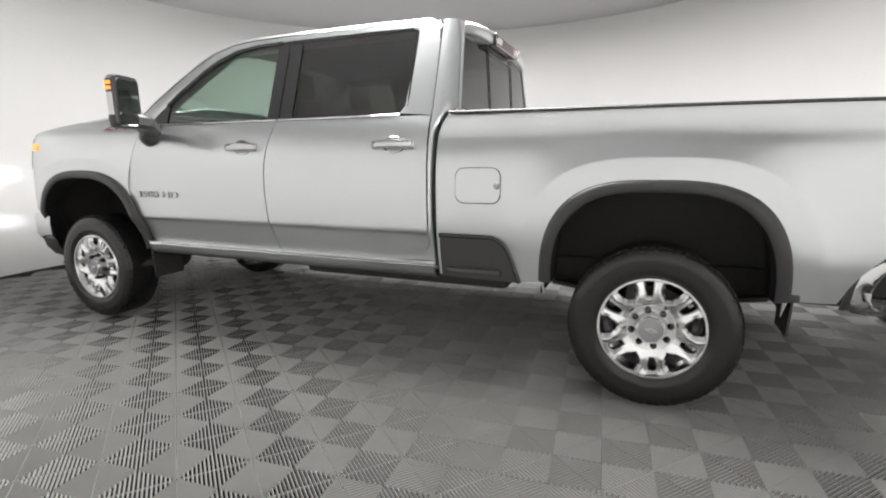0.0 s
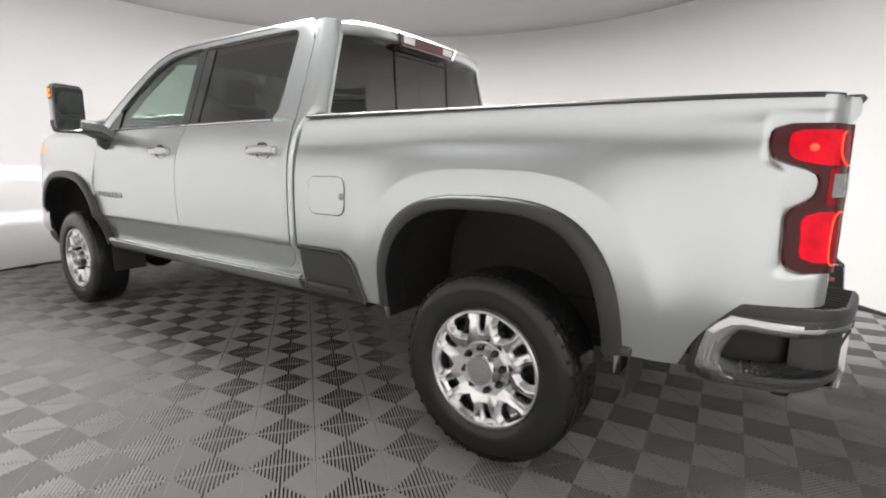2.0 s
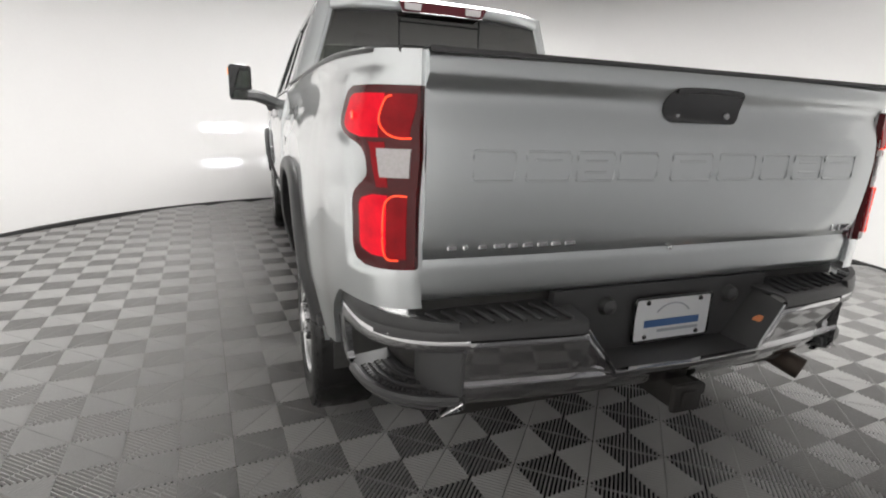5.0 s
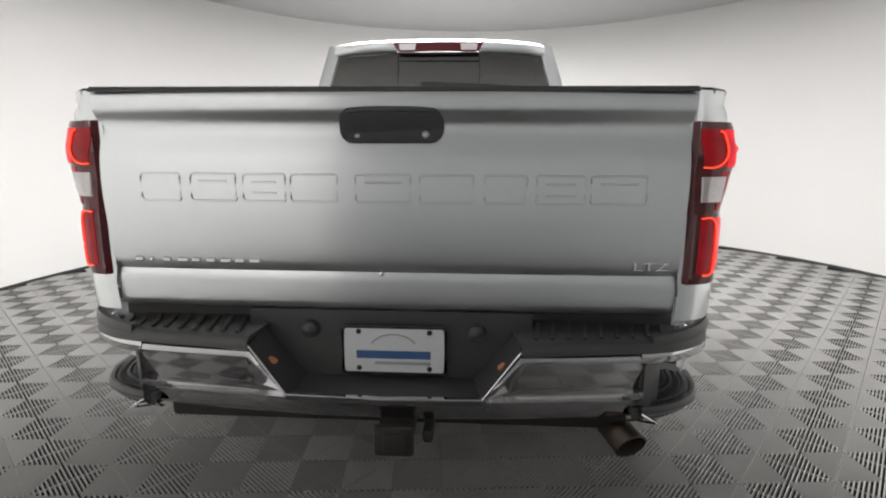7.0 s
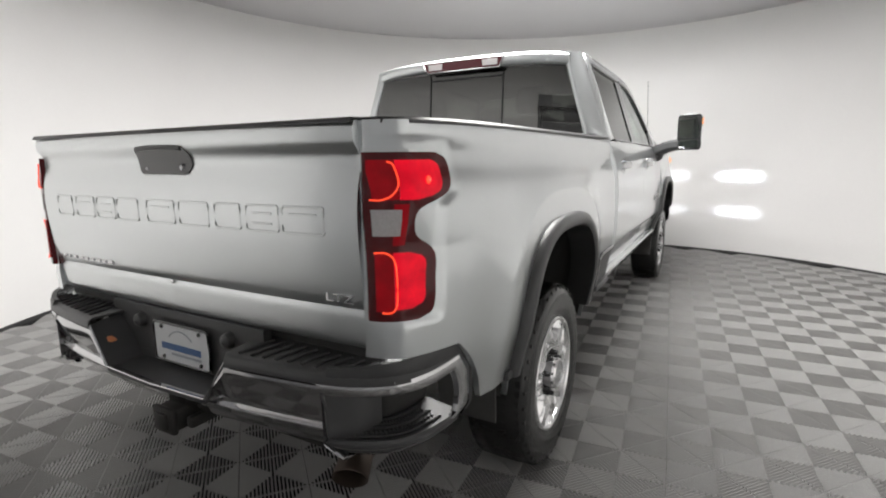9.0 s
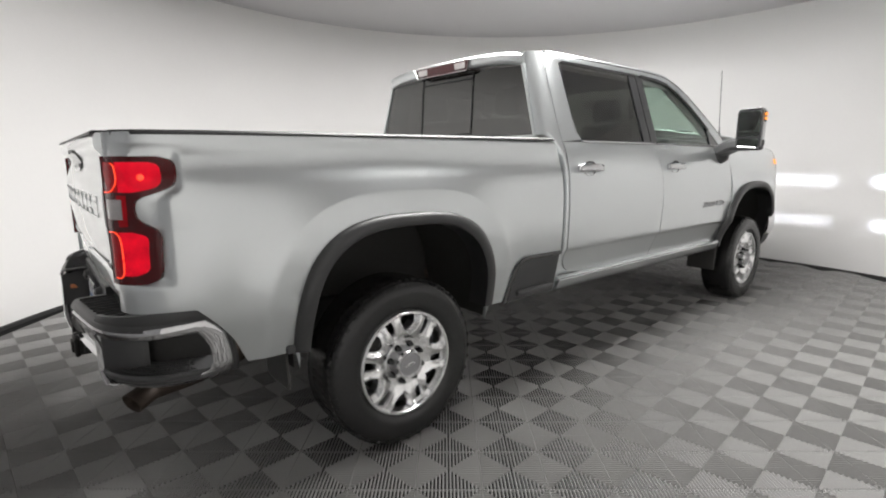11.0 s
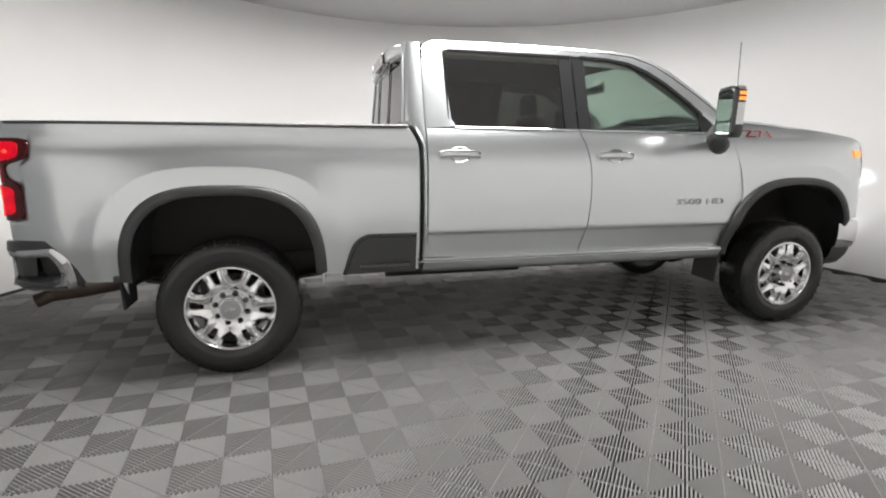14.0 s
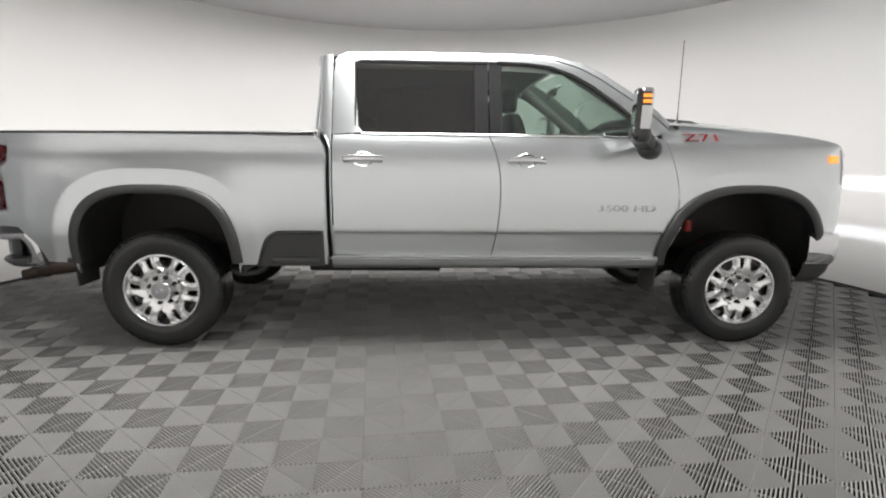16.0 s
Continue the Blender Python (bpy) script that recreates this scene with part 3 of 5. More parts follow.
part("hood", sheet([[(x, y, hood_z(x, y)) for y in span(-0.86, 0.86, 25)] for x in span(-3.42, -4.76, 26)], (0, 0, -0.015)), "paint", truck, "silver hood with a raised middle")
part("cowl", sheet([[(x, y, z) for y in span(-0.84, 0.84, 9)] for x, z in ((-3.36, 1.55), (-3.45, 1.565), (-3.56, 1.575))], (0, 0, -0.02)), "plastic", truck)
for s in (1, -1):
    part("hood_vent", loft([[(x, s * y + 0, z) for x, z in ((-3.46, hood_z(-3.46, 0.5) + 0.004), (-3.50, hood_z(-3.5, 0.5) + 0.016), (-3.80, hood_z(-3.8, 0.5) + 0.010), (-3.86, hood_z(-3.86, 0.5) - 0.004), (-3.80, hood_z(-3.8, 0.5) - 0.02), (-3.48, hood_z(-3.5, 0.5) - 0.02))] for y in (0.40, 0.46, 0.52)]), "plastic", truck, "black vent on the hood")

# front fenders
Z0 = 0.52
for s in (1, -1):
    cols = []
    edge = arch_columns(FRONT, 0.535, 0.60, 0.605, 2.7, Z0, 30)
    top = lambda x: hood_z(x, 0.88) - 0.004
    cols += [(x, 0.83, top(x)) for x in (-4.77, -4.755, -4.74, -4.72, -4.69, -4.65, -4.61)]
    cols += [(x, max(z, 0.83) if x < FRONT else z, top(x)) for x, z in edge]
    cols += [(x, 0.58, top(x)) for x in (-3.422, -3.412)]
    grid = skin(cols, fender_y, 48)
    for i, row in enumerate(grid):
        # the rear edge follows the front edge of the door
        for j, (x, y, z) in enumerate(row):
            end = door_front(min(z, 1.47)) - 0.004
            x = end if i == len(grid) - 1 else min(x, end)
            row[j] = (x, fender_y(x, z), z)
    fender = part("front_fender", sheet(sided(grid, s), (0, -0.02 * s, 0)), "paint", truck, "silver front wing round the wheel")
    flare(FRONT, 0.535, 0.60, 0.605, 2.7, Z0, fender_y, s)
    liner(FRONT, 0.53, 0.60, 0.60, 2.7, Z0, s, 0.45, 0.94)
    for mat, lift, drop, grow in (("chrome", 0.011, 0.003, 1.08), ("red", 0.014, 0.0, 1.0)):
        # flat letters laid on the bent sheet, the face a little in front of it
        sign = lettering("Z71", 0.085 * grow, 0.002, pose(0, 0, 0, 90, 0, 180 if s > 0 else 0) @ Matrix.Diagonal((1.9, 0.8, 1, 1)))
        for v in sign.verts:
            x, z = -3.68 + v.co.x, 1.467 - drop + v.co.z
            v.co = (x, s * (fender_y(x, z) + lift + abs(v.co.y)), z)
        part("side_badge", sign, mat, fender, "red letters Z71 on a chrome edge" if mat == "red" else "")
    lamp = part("headlamp", sheet([[(x, s * (fender_y(x, z) + 0.004), z) for z in span(1.16, 1.40, 8)] for x in span(-4.665, -4.765, 6)], (0, -0.02 * s, 0)), "clear_lens", truck, "clear headlamp, switched on")
    part("side_marker", sheet([[(x, s * (fender_y(x, z) + 0.012), z) for z in span(1.308, 1.356, 4)] for x in span(-4.565, -4.628, 4)], (0, -0.008 * s, 0)), "amber", lamp, "lit amber side marker")
    part("headlamp_bulb", block(-4.745, -4.735, s * 0.62 - 0.09, s * 0.62 + 0.09, 1.075, 1.10, 0.004), "headlamp", lamp, "lit white lamp")
    part("fog_lamp", block(-4.815, -4.805, s * 0.72 - 0.08, s * 0.72 + 0.08, 0.585, 0.60, 0.004), "headlamp", lamp, "lit white lower lamp")
    # antenna stands on one wing only
    if s > 0:
        part("antenna", tube([(-3.53, 0.835, 1.55), (-3.535, 0.825, 1.80), (-3.54, 0.811, 2.118)], 0.0028, 0.0028, 6), "gloss_black", truck, "thin black whip antenna")
        part("antenna_base", turned([(0.018, 1.53), (0.016, 1.58), (0.007, 1.60), (0.004, 1.65)], (-3.53, 0.835, -0.01), "z", 14), "plastic", truck)

# nose: grille and front bumper
part("grille", sheet([[(-4.70 - 0.05 * (1 - (y / 0.72) ** 2), y, z) for y in span(-0.72, 0.72, 15)] for z in span(0.84, 1.42, 6)], (0.05, 0, 0)), "gloss_black", truck, "black front grille")
for z in (0.95, 1.08, 1.22):
    part("grille_bar", tube([(-4.725 - 0.05 * (1 - (y / 0.72) ** 2), y, z) for y in span(-0.7, 0.7, 15)], 0.018, 0.022), "chrome", truck)
plan = smooth_path([(-4.50, 1.0, 0), (-4.61, 1.0, 0), (-4.70, 0.98, 0), (-4.775, 0.88, 0), (-4.80, 0.6, 0), (-4.82, 0.3, 0), (-4.825, 0, 0)], 5)
plan = plan + [Vector((p.x, -p.y, 0)) for p in reversed(plan[:-1])]
prof = [(-0.02, 0.60), (0.0, 0.64), (0.004, 0.72), (0.0, 0.79), (-0.012, 0.812), (-0.06, 0.818)]


def along(plan, prof, scale=1.0):
    grid = []
    for i, p in enumerate(plan):
        d = (plan[min(i + 1, len(plan) - 1)] - plan[max(i - 1, 0)]).normalized()
        nrm = Vector((d.y, -d.x, 0))
        grid.append([(p.x + nrm.x * o * scale, p.y + nrm.y * o * scale, z) for o, z in prof])
    return grid


part("front_bumper", sheet(along(plan, prof, 1.0), (0.02, 0, 0)), "chrome", truck, "chrome front bumper")
part("front_valance", sheet(along(plan, [(-0.03, 0.605), (-0.05, 0.53), (-0.10, 0.46), (-0.14, 0.44)], 1.0), (0.02, 0, 0)), "plastic", truck, "black plastic apron under the bumper")

# load bed sides with tail corner
def bed_top(x):
    return 1.456 - 0.011 * x


for s in (1, -1):
    cols = [(x, 0.585, bed_top(x)) for x in [-1.128, -1.118, -1.095, -1.06] + span(-1.02, -0.54, 28)]
    cols += [(x, z, bed_top(x)) for x, z in arch_columns(0.0, 0.525, 0.525, 0.575, 3.0, 0.52, 72)]
    cols += [(x, 0.60 + 0.235 * min(1, max(0, (x - 0.735) / 0.155)) ** 0.6, bed_top(x)) for x in [v + TAIL * min(max((v - 0.60) / 0.2, 0), 1) for v in sorted([0.81, 0.82, 0.84, 0.85, 0.87, 0.88, 0.90, 0.91, 0.93, 0.94] + [0.545, 0.56, 0.575, 0.59, 0.605, 0.62, 0.635, 0.65, 0.665, 0.68, 0.695, 0.71, 0.725, 0.735, 0.745, 0.76, 0.78, 0.80, 0.83, 0.86, 0.89, 0.92, 0.95, 0.975, 1.0, 1.015, 1.03, 1.04, 1.05, 1.057, 1.062, 1.066, 1.068])]]
    grid = skin(cols, bed_y, 90)
    for i, row in enumerate(grid[:9]):
        w = 1 - i / 8
        for j, (x, y, z) in enumerate(row):
            shift = 0.075 * max(0, (z - 1.32) / 0.145) ** 2 * w + 0.004 * w
            row[j] = (x + shift, y - 0.012 * (1 if i == 0 else 0), z)
    bed = part("bed_side", sheet(sided(grid, s), (0, -0.02 * s, 0)), "paint", truck, "silver side of the load bed")
    flare(0.0, 0.525, 0.525, 0.575, 3.0, 0.52, bed_y, s)
    liner(0.0, 0.53, 0.53, 0.58, 3.0, 0.52, s, 0.42, 0.94)
    part("bed_rail_cap", sheet([[(x, s * (bed_y(x, 1.445) + 0.001 + dy), bed_top(x) + dz) for dy, dz in ((0.002, -0.006), (0.003, 0.0), (-0.004, 0.007), (-0.09, 0.008), (-0.10, -0.03))] for x in span(-1.055, 1.05 + TAIL, 41)], (0, 0, -0.003)), "plastic", truck, "black plastic cap along the bed rail")
    part("door_sill", sheet([[(x, s * (door_y(x, z) - 0.010), z) for z in span(0.60, 0.86, 8)] for x in span(-1.155, -1.50, 6)], (0, -0.02 * s, 0)), "paint", truck)
    # step hollow ahead of the rear wheel
    step = [(-0.655, 0.575), (-0.70, 0.71), (-0.735, 0.775), (-0.785, 0.805), (-0.83, 0.812), (-1.10, 0.812), (-1.10, 0.575)]
    part("side_step_cover", prism(step, lambda u, v, d: (u, s * (bed_y(u, v) + 0.006 - d), v), 0.05), "plastic", truck, "black plastic side step in the bed", 20)
    part("side_step_rim", tube(smooth_path([(u, s * (bed_y(u, v) + 0.008), v) for u, v in step[:6]], 4), 0.008, 0.012), "gloss_black", truck)
    part("side_step_tread", block(-1.06, -0.75, min(s * 0.90, s * 0.985), max(s * 0.90, s * 0.985), 0.60, 0.635, 0.01), "plastic", truck)
    if s < 0:
        ring = [(u - 0.88, v + 1.083) for u, v in rounded(0.245, 0.182, 0.045)]
        flap = part("fuel_flap", prism(ring, lambda u, v, d: (u, s * (bed_y(u, v) + 0.0035 - d), v), 0.004), "paint", bed, "rounded square fuel flap")
        loop = ring + ring[:2]
        part("flap_seam", tube([(u, s * (bed_y(u, v) + 0.0005), v) for u, v in loop], 0.0035, 0.0035, 6), "gloss_black", bed)
        part("flap_latch", turned([(0.0, 0.010), (0.012, 0.009), (0.018, 0.003), (0.018, 0)], (-0.775, s * bed_y(-0.775, 1.083), 1.083), "y", 16, s), "alloy_dark", bed)
    # mud flap stub behind the wheel
    part("flap_ledge", block(0.50, 0.585, min(s * 0.92, s * 0.985), max(s * 0.92, s * 0.985), 0.598, 0.632, 0.008), "plastic", truck)
    part("mud_flap", sheet([[(0.565 + 0.05 * (z - 0.60), s * (0.93 - (0.23 - 0.3 * max(0, 0.47 - z)) * q), z) for q in span(0, 1, 6)] for z in span(0.425, 0.615, 7)], (0.010, 0, 0)), "liner", truck, "black rubber mud flap")
    part("mud_flap", sheet([[(-3.435 + 0.10 * (0.62 - z), s * (0.945 - 0.24 * q), z) for q in span(0, 1, 6)] for z in span(0.37, 0.62, 7)], (0.010, 0, 0)), "liner", truck, "black rubber mud flap")

# tail lights wrapped round the rear corners
LENS_EDGE = [(0.938, 1.00), (0.947, 0.970), (0.975, 0.955), (1.05, 0.952), (1.10, 0.950), (1.128, 0.964), (1.155, 0.998), (1.18, 1.008), (1.212, 1.008), (1.231, 0.993), (1.249, 0.947), (1.267, 0.909), (1.294, 0.895), (1.337, 0.893), (1.355, 0.905), (1.366, 0.94)]


def ramp(v):
    v = min(max(v, 0), 1)
    return v * v * (3 - 2 * v)


def wrap(x, z, out, s):
    """A point on the rear corner's skin, pushed out by some metres; the upper lamp bulges."""
    y = bed_y(min(x, 1.068) + TAIL, z)
    t = min(max((x - 0.94) / 0.12, 0), 1)
    bulge = ramp((x - 0.91) / 0.09) * ramp((1.074 - x) / 0.02) * (0.006 * ramp((z - 1.228) / 0.035) * ramp((1.372 - z) / 0.02) + 0.006 * ramp((z - 0.93) / 0.03) * ramp((1.14 - z) / 0.03))
    return (x + TAIL + out * t, s * (y + out * (1 - t) + out * 0.3 + bulge), z)


def lens_patch(x0, x1, z0, z1, out, s, nx=8, nz=8):
    return sheet([[wrap(x0(z) + (x1(z) - x0(z)) * (1 - (1 - k / nx) ** 1.8), z, out, s) for k in range(nx + 1)] for z in span(z0, z1, nz)], (-0.003, -0.003 * s, 0))


for s in (1, -1):
    rows = []
    for z in span(0.939, 1.3655, 40):
        xf = hermite(LENS_EDGE, z)
        rows.append([wrap(xf + (1.07 - xf) * (1 - (1 - k / 14) ** 2), z, 0.011, s) for k in range(15)])
    light = part("tail_light", sheet(rows, (-0.02, -0.02 * s, 0)), "red_lens", truck, "tall red tail light, lit")
    e = lambda z: hermite(LENS_EDGE, z)
    trim = lambda z, a, b, r: r * (1 - math.sqrt(max(0.0, 1 - (max(0.0, r - min(z - a, b - z)) / r) ** 2)))
    part("upper_lamp", lens_patch(lambda z: max(e(z) + 0.04, 0.935) + trim(z, 1.250, 1.347, 0.025), lambda z: 1.040, 1.250, 1.347, 0.0135, s, 10, 14), "red_glow", light, "lit red upper lamp")
    part("upper_lamp", lens_patch(lambda z: 1.041, lambda z: 1.063, 1.250, 1.347, 0.0128, s, 5, 8), "red_dim", light)
    part("lower_lamp", lens_patch(lambda z: max(e(z) + 0.03, 0.972) + trim(z, 0.971, 1.118, 0.03), lambda z: 1.046, 0.971, 1.118, 0.0135, s, 10, 14), "red_glow", light, "lit red lower lamp")
    part("lower_lamp", lens_patch(lambda z: 1.047, lambda z: 1.064, 0.966, 1.118, 0.0128, s, 5, 8), "red_dim", light)
    part("lamp_neck", lens_patch(lambda z: 1.025, lambda z: 1.045, 1.136, 1.240, 0.0128, s, 5, 8), "red_dim", light)
    for guide in (((1.030, 1.343), (1.019, 1.333), (1.017, 1.29), (1.032, 1.262), (1.050, 1.250), (1.064, 1.250)), ((1.064, 1.118), (1.044, 1.118), (1.026, 1.100), (1.020, 1.06), (1.021, 0.99), (1.034, 0.966), (1.055, 0.964))):
        part("light_guide", tube(smooth_path([wrap(1.064 - (1.064 - x) * 0.5, z, 0.0155, s) for x, z in guide], 5), 0.0027, 0.0024, 8), "hot_glow", light, "bright orange-red light bar")
    part("reversing_lamp", lens_patch(lambda z: 1.035, lambda z: 1.064, 1.160, 1.226, 0.014, s, 5, 5), "clear_lens", light, "clear reversing lamp")
    part("bulb", turned([(0.0, 0.004), (0.008, 0.003), (0.011, 0.0)], wrap(0.985, 1.298, 0.017, s), "y", 14, s), "hot_glow", light)

# tailgate
GATE = [(0.848, 1.058), (0.86, 1.066), (0.93, 1.071), (0.945, 1.070), (0.953, 1.066), (0.961, 1.068), (0.975, 1.077), (1.05, 1.088), (1.18, 1.098), (1.26, 1.094), (1.31, 1.083), (1.338, 1.077), (1.358, 1.079), (1.376, 1.090), (1.39, 1.101), (1.405, 1.104), (1.425, 1.103), (1.438, 1.099), (1.447, 1.092), (1.455, 1.09)]


def gate_x(y, z):
    return hermite(GATE, z) + TAIL - 0.012 * (abs(y) / 0.785) ** 3


gate = part("tailgate", sheet([[(gate_x(y, z), y, z) for y in span(-0.786, 0.786, 40)] for z in span(0.848, 1.443, 56)], (-0.05, 0, 0)), "paint", truck, "silver tailgate with embossed lettering shapes")
part("gate_cap", sheet([[(x, y, z) for y in span(-0.785, 0.785, 20)] for x, z in ((1.100 + TAIL, 1.440), (1.092 + TAIL, 1.450), (1.02, 1.452))], (0, 0, -0.004)), "plastic", gate)
part("gate_handle", prism([(u + 0.015, v + 1.352) for u, v in rounded(0.275, 0.088, 0.036)], lambda u, v, d: (gate_x(u, v) + 0.0035 - d, u, v), 0.02), "gloss_black", gate, "black recessed tailgate handle", 25)
part("handle_lip", tube(smooth_path([(gate_x(0, 1.385) + 0.004, y, z) for y, z in ((-0.10, 1.388), (-0.05, 1.392), (0.015, 1.393), (0.08, 1.392), (0.13, 1.388))]), 0.006, 0.008), "plastic", gate)
for y in (-0.075, 0.105):
    part("handle_screw", turned([(0.0, 0.006), (0.008, 0.005), (0.011, 0.0)], (gate_x(y, 1.33) + 0.004, y, 1.33), "x", 14), "alloy_dark", gate)
# embossed shapes, one for each letter, with a sunk middle
for y0, y1, bars in ((-0.67, -0.56, 1), (-0.53, -0.405, 2), (-0.385, -0.27, 3), (-0.255, -0.13, 1), (-0.08, 0.065, 2), (0.09, 0.23, 1), (0.26, 0.37, 1), (0.395, 0.52, 3), (0.535, 0.68, 2)):
    w, yc = y1 - y0, (y0 + y1) / 2
    ring = [(u + yc, v + 1.190) for u, v in rounded(w, 0.072, 0.008, 3)]
    part("embossed_shape", tube([(gate_x(u, v) - 0.0008, u, v) for u, v in ring + ring[:2]], 0.0042, 0.0034, 6), "paint", gate)
    for k in range(bars - 1):
        z = 1.190 + (0.016 if bars == 2 else 0.024 * (k - 0.5) * 1.2)
        part("embossed_shape", tube([(gate_x(u, z) - 0.0008, u, z) for u in span(y0 + 0.025, y1 - 0.025, 5)], 0.004, 0.0032, 6), "paint", gate)
for k, wide in enumerate((0.026, 0.014, 0.024, 0.034, 0.028, 0.030, 0.034, 0.030, 0.034)):
    y = -0.722 + 0.0415 * k
    part("badge_bar", block(gate_x(y, 0.985) - 0.002, gate_x(y, 0.985) + 0.006, y, y + wide, 0.979, 0.993, 0.003, 1), "chrome", gate)
part("trim_badge", lettering("LTZ", 0.036, 0.004, pose(gate_x(0.71, 0.985) + 0.003, 0.708, 0.985, 90, 0, 90) @ Matrix.Diagonal((1.55, 0.85, 1, 1))), "chrome", gate, "chrome letters LTZ")
part("gate_bump_stop", turned([(0.0, 0.006), (0.006, 0.004), (0.007, 0)], (gate_x(0.1, 0.94) + 0.001, -0.02, 0.953), "x", 10), "alloy", gate)

# rear bumper
RB = smooth_path([(0.80, 0.945, 0), (0.90, 0.938, 0), (1.0, 0.918, 0), (1.08, 0.872, 0), (1.135, 0.80, 0), (1.165, 0.72, 0), (1.185, 0.60, 0), (1.208, 0.40, 0), (1.222, 0.22, 0), (1.228, 0.0, 0)], 5)
RB = RB + [Vector((p.x, -p.y, 0)) for p in reversed(RB[:-1])]


CORNER = [p for p in RB if p.y > 0.675]
CORNER_RUN = [0.0]
for p, q in zip(CORNER, CORNER[1:]):
    CORNER_RUN.append(CORNER_RUN[-1] + (q - p).length)
END = CORNER_RUN[-1]


def corner_at(a):
    """A point on the corner's plan, a metres along it; straight past its ends."""
    k = min(max([j for j in range(len(CORNER)) if CORNER_RUN[j] <= a] or [0]), len(CORNER) - 2)
    return CORNER[k] + (CORNER[k + 1] - CORNER[k]).normalized() * (a - CORNER_RUN[k])


# rows of (along, height) for the outer edge, then for the inner edge
CORNER_FRAME = [(END, 0.776, END, 0.735), (0.25, 0.781, 0.25, 0.739), (0.15, 0.787, 0.16, 0.744), (0.062, 0.793, 0.092, 0.748), (0.03, 0.766, 0.072, 0.722), (0.0, 0.735, 0.055, 0.69), (-0.018, 0.66, 0.046, 0.655), (-0.024, 0.60, 0.046, 0.62), (-0.020, 0.568, 0.056, 0.598), (0.0, 0.553, 0.075, 0.585), (0.06, 0.549, 0.11, 0.579), (0.2, 0.548, 0.2, 0.577), (END, 0.548, END, 0.577)]
CORNER_PAD = [(END - 0.03, 0.812, END - 0.03, 0.778), (0.25, 0.83, 0.25, 0.782), (0.15, 0.848, 0.15, 0.788), (0.09, 0.852, 0.062, 0.794), (0.045, 0.837, 0.03, 0.768), (0.0, 0.785, -0.002, 0.737), (-0.026, 0.725, -0.020, 0.662), (-0.044, 0.64, -0.026, 0.602), (-0.05, 0.565, -0.022, 0.568)]


def fine(rows, n):
    """More rows between the given ones."""
    out = []
    for a, b in zip(rows, rows[1:]):
        out += [tuple(u + (v - u) * k / n for u, v in zip(a, b)) for k in range(n)]
    return out + [rows[-1]]


def bumper_x(y):
    pts = [(p.y, p.x) for p in RB if p.y >= 0]
    pts.sort()
    return np.interp(abs(y), [a for a, _ in pts], [b for _, b in pts])


FACE = ((0, -0.085), (0.05, -0.066), (0.15, -0.046), (0.36, -0.014), (0.385, -0.012), (0.40, -0.018), (0.43, -0.026), (0.52, -0.026), (0.88, 0.002), (0.95, 0.0), (1, -0.014))


def bumper_face(y):
    """One upright cut through the chrome face; its ridge runs on as the edge under the plate notch."""
    top = float(np.interp(abs(y), [0, 0.262, 0.358, 0.69, 0.692, 0.745, 0.8], [0.640, 0.642, 0.772, 0.772, 0.600, 0.562, 0.562]))
    if abs(y) > 0.691:
        return [(bumper_x(y) + o, y, 0.545 + (top - 0.545) * u) for u, o in FACE]
    w = min(max((top - 0.642) / 0.06, 0), 1)
    rise = lambda u: 0.545 + 0.227 * u if u <= 0.4 else 0.636 + (top - 0.636) * (u - 0.4) / 0.6
    return [(bumper_x(y) + (o if u <= 0.4 else -0.014 + (o + 0.014) * w), y, rise(u)) for u, o in FACE]


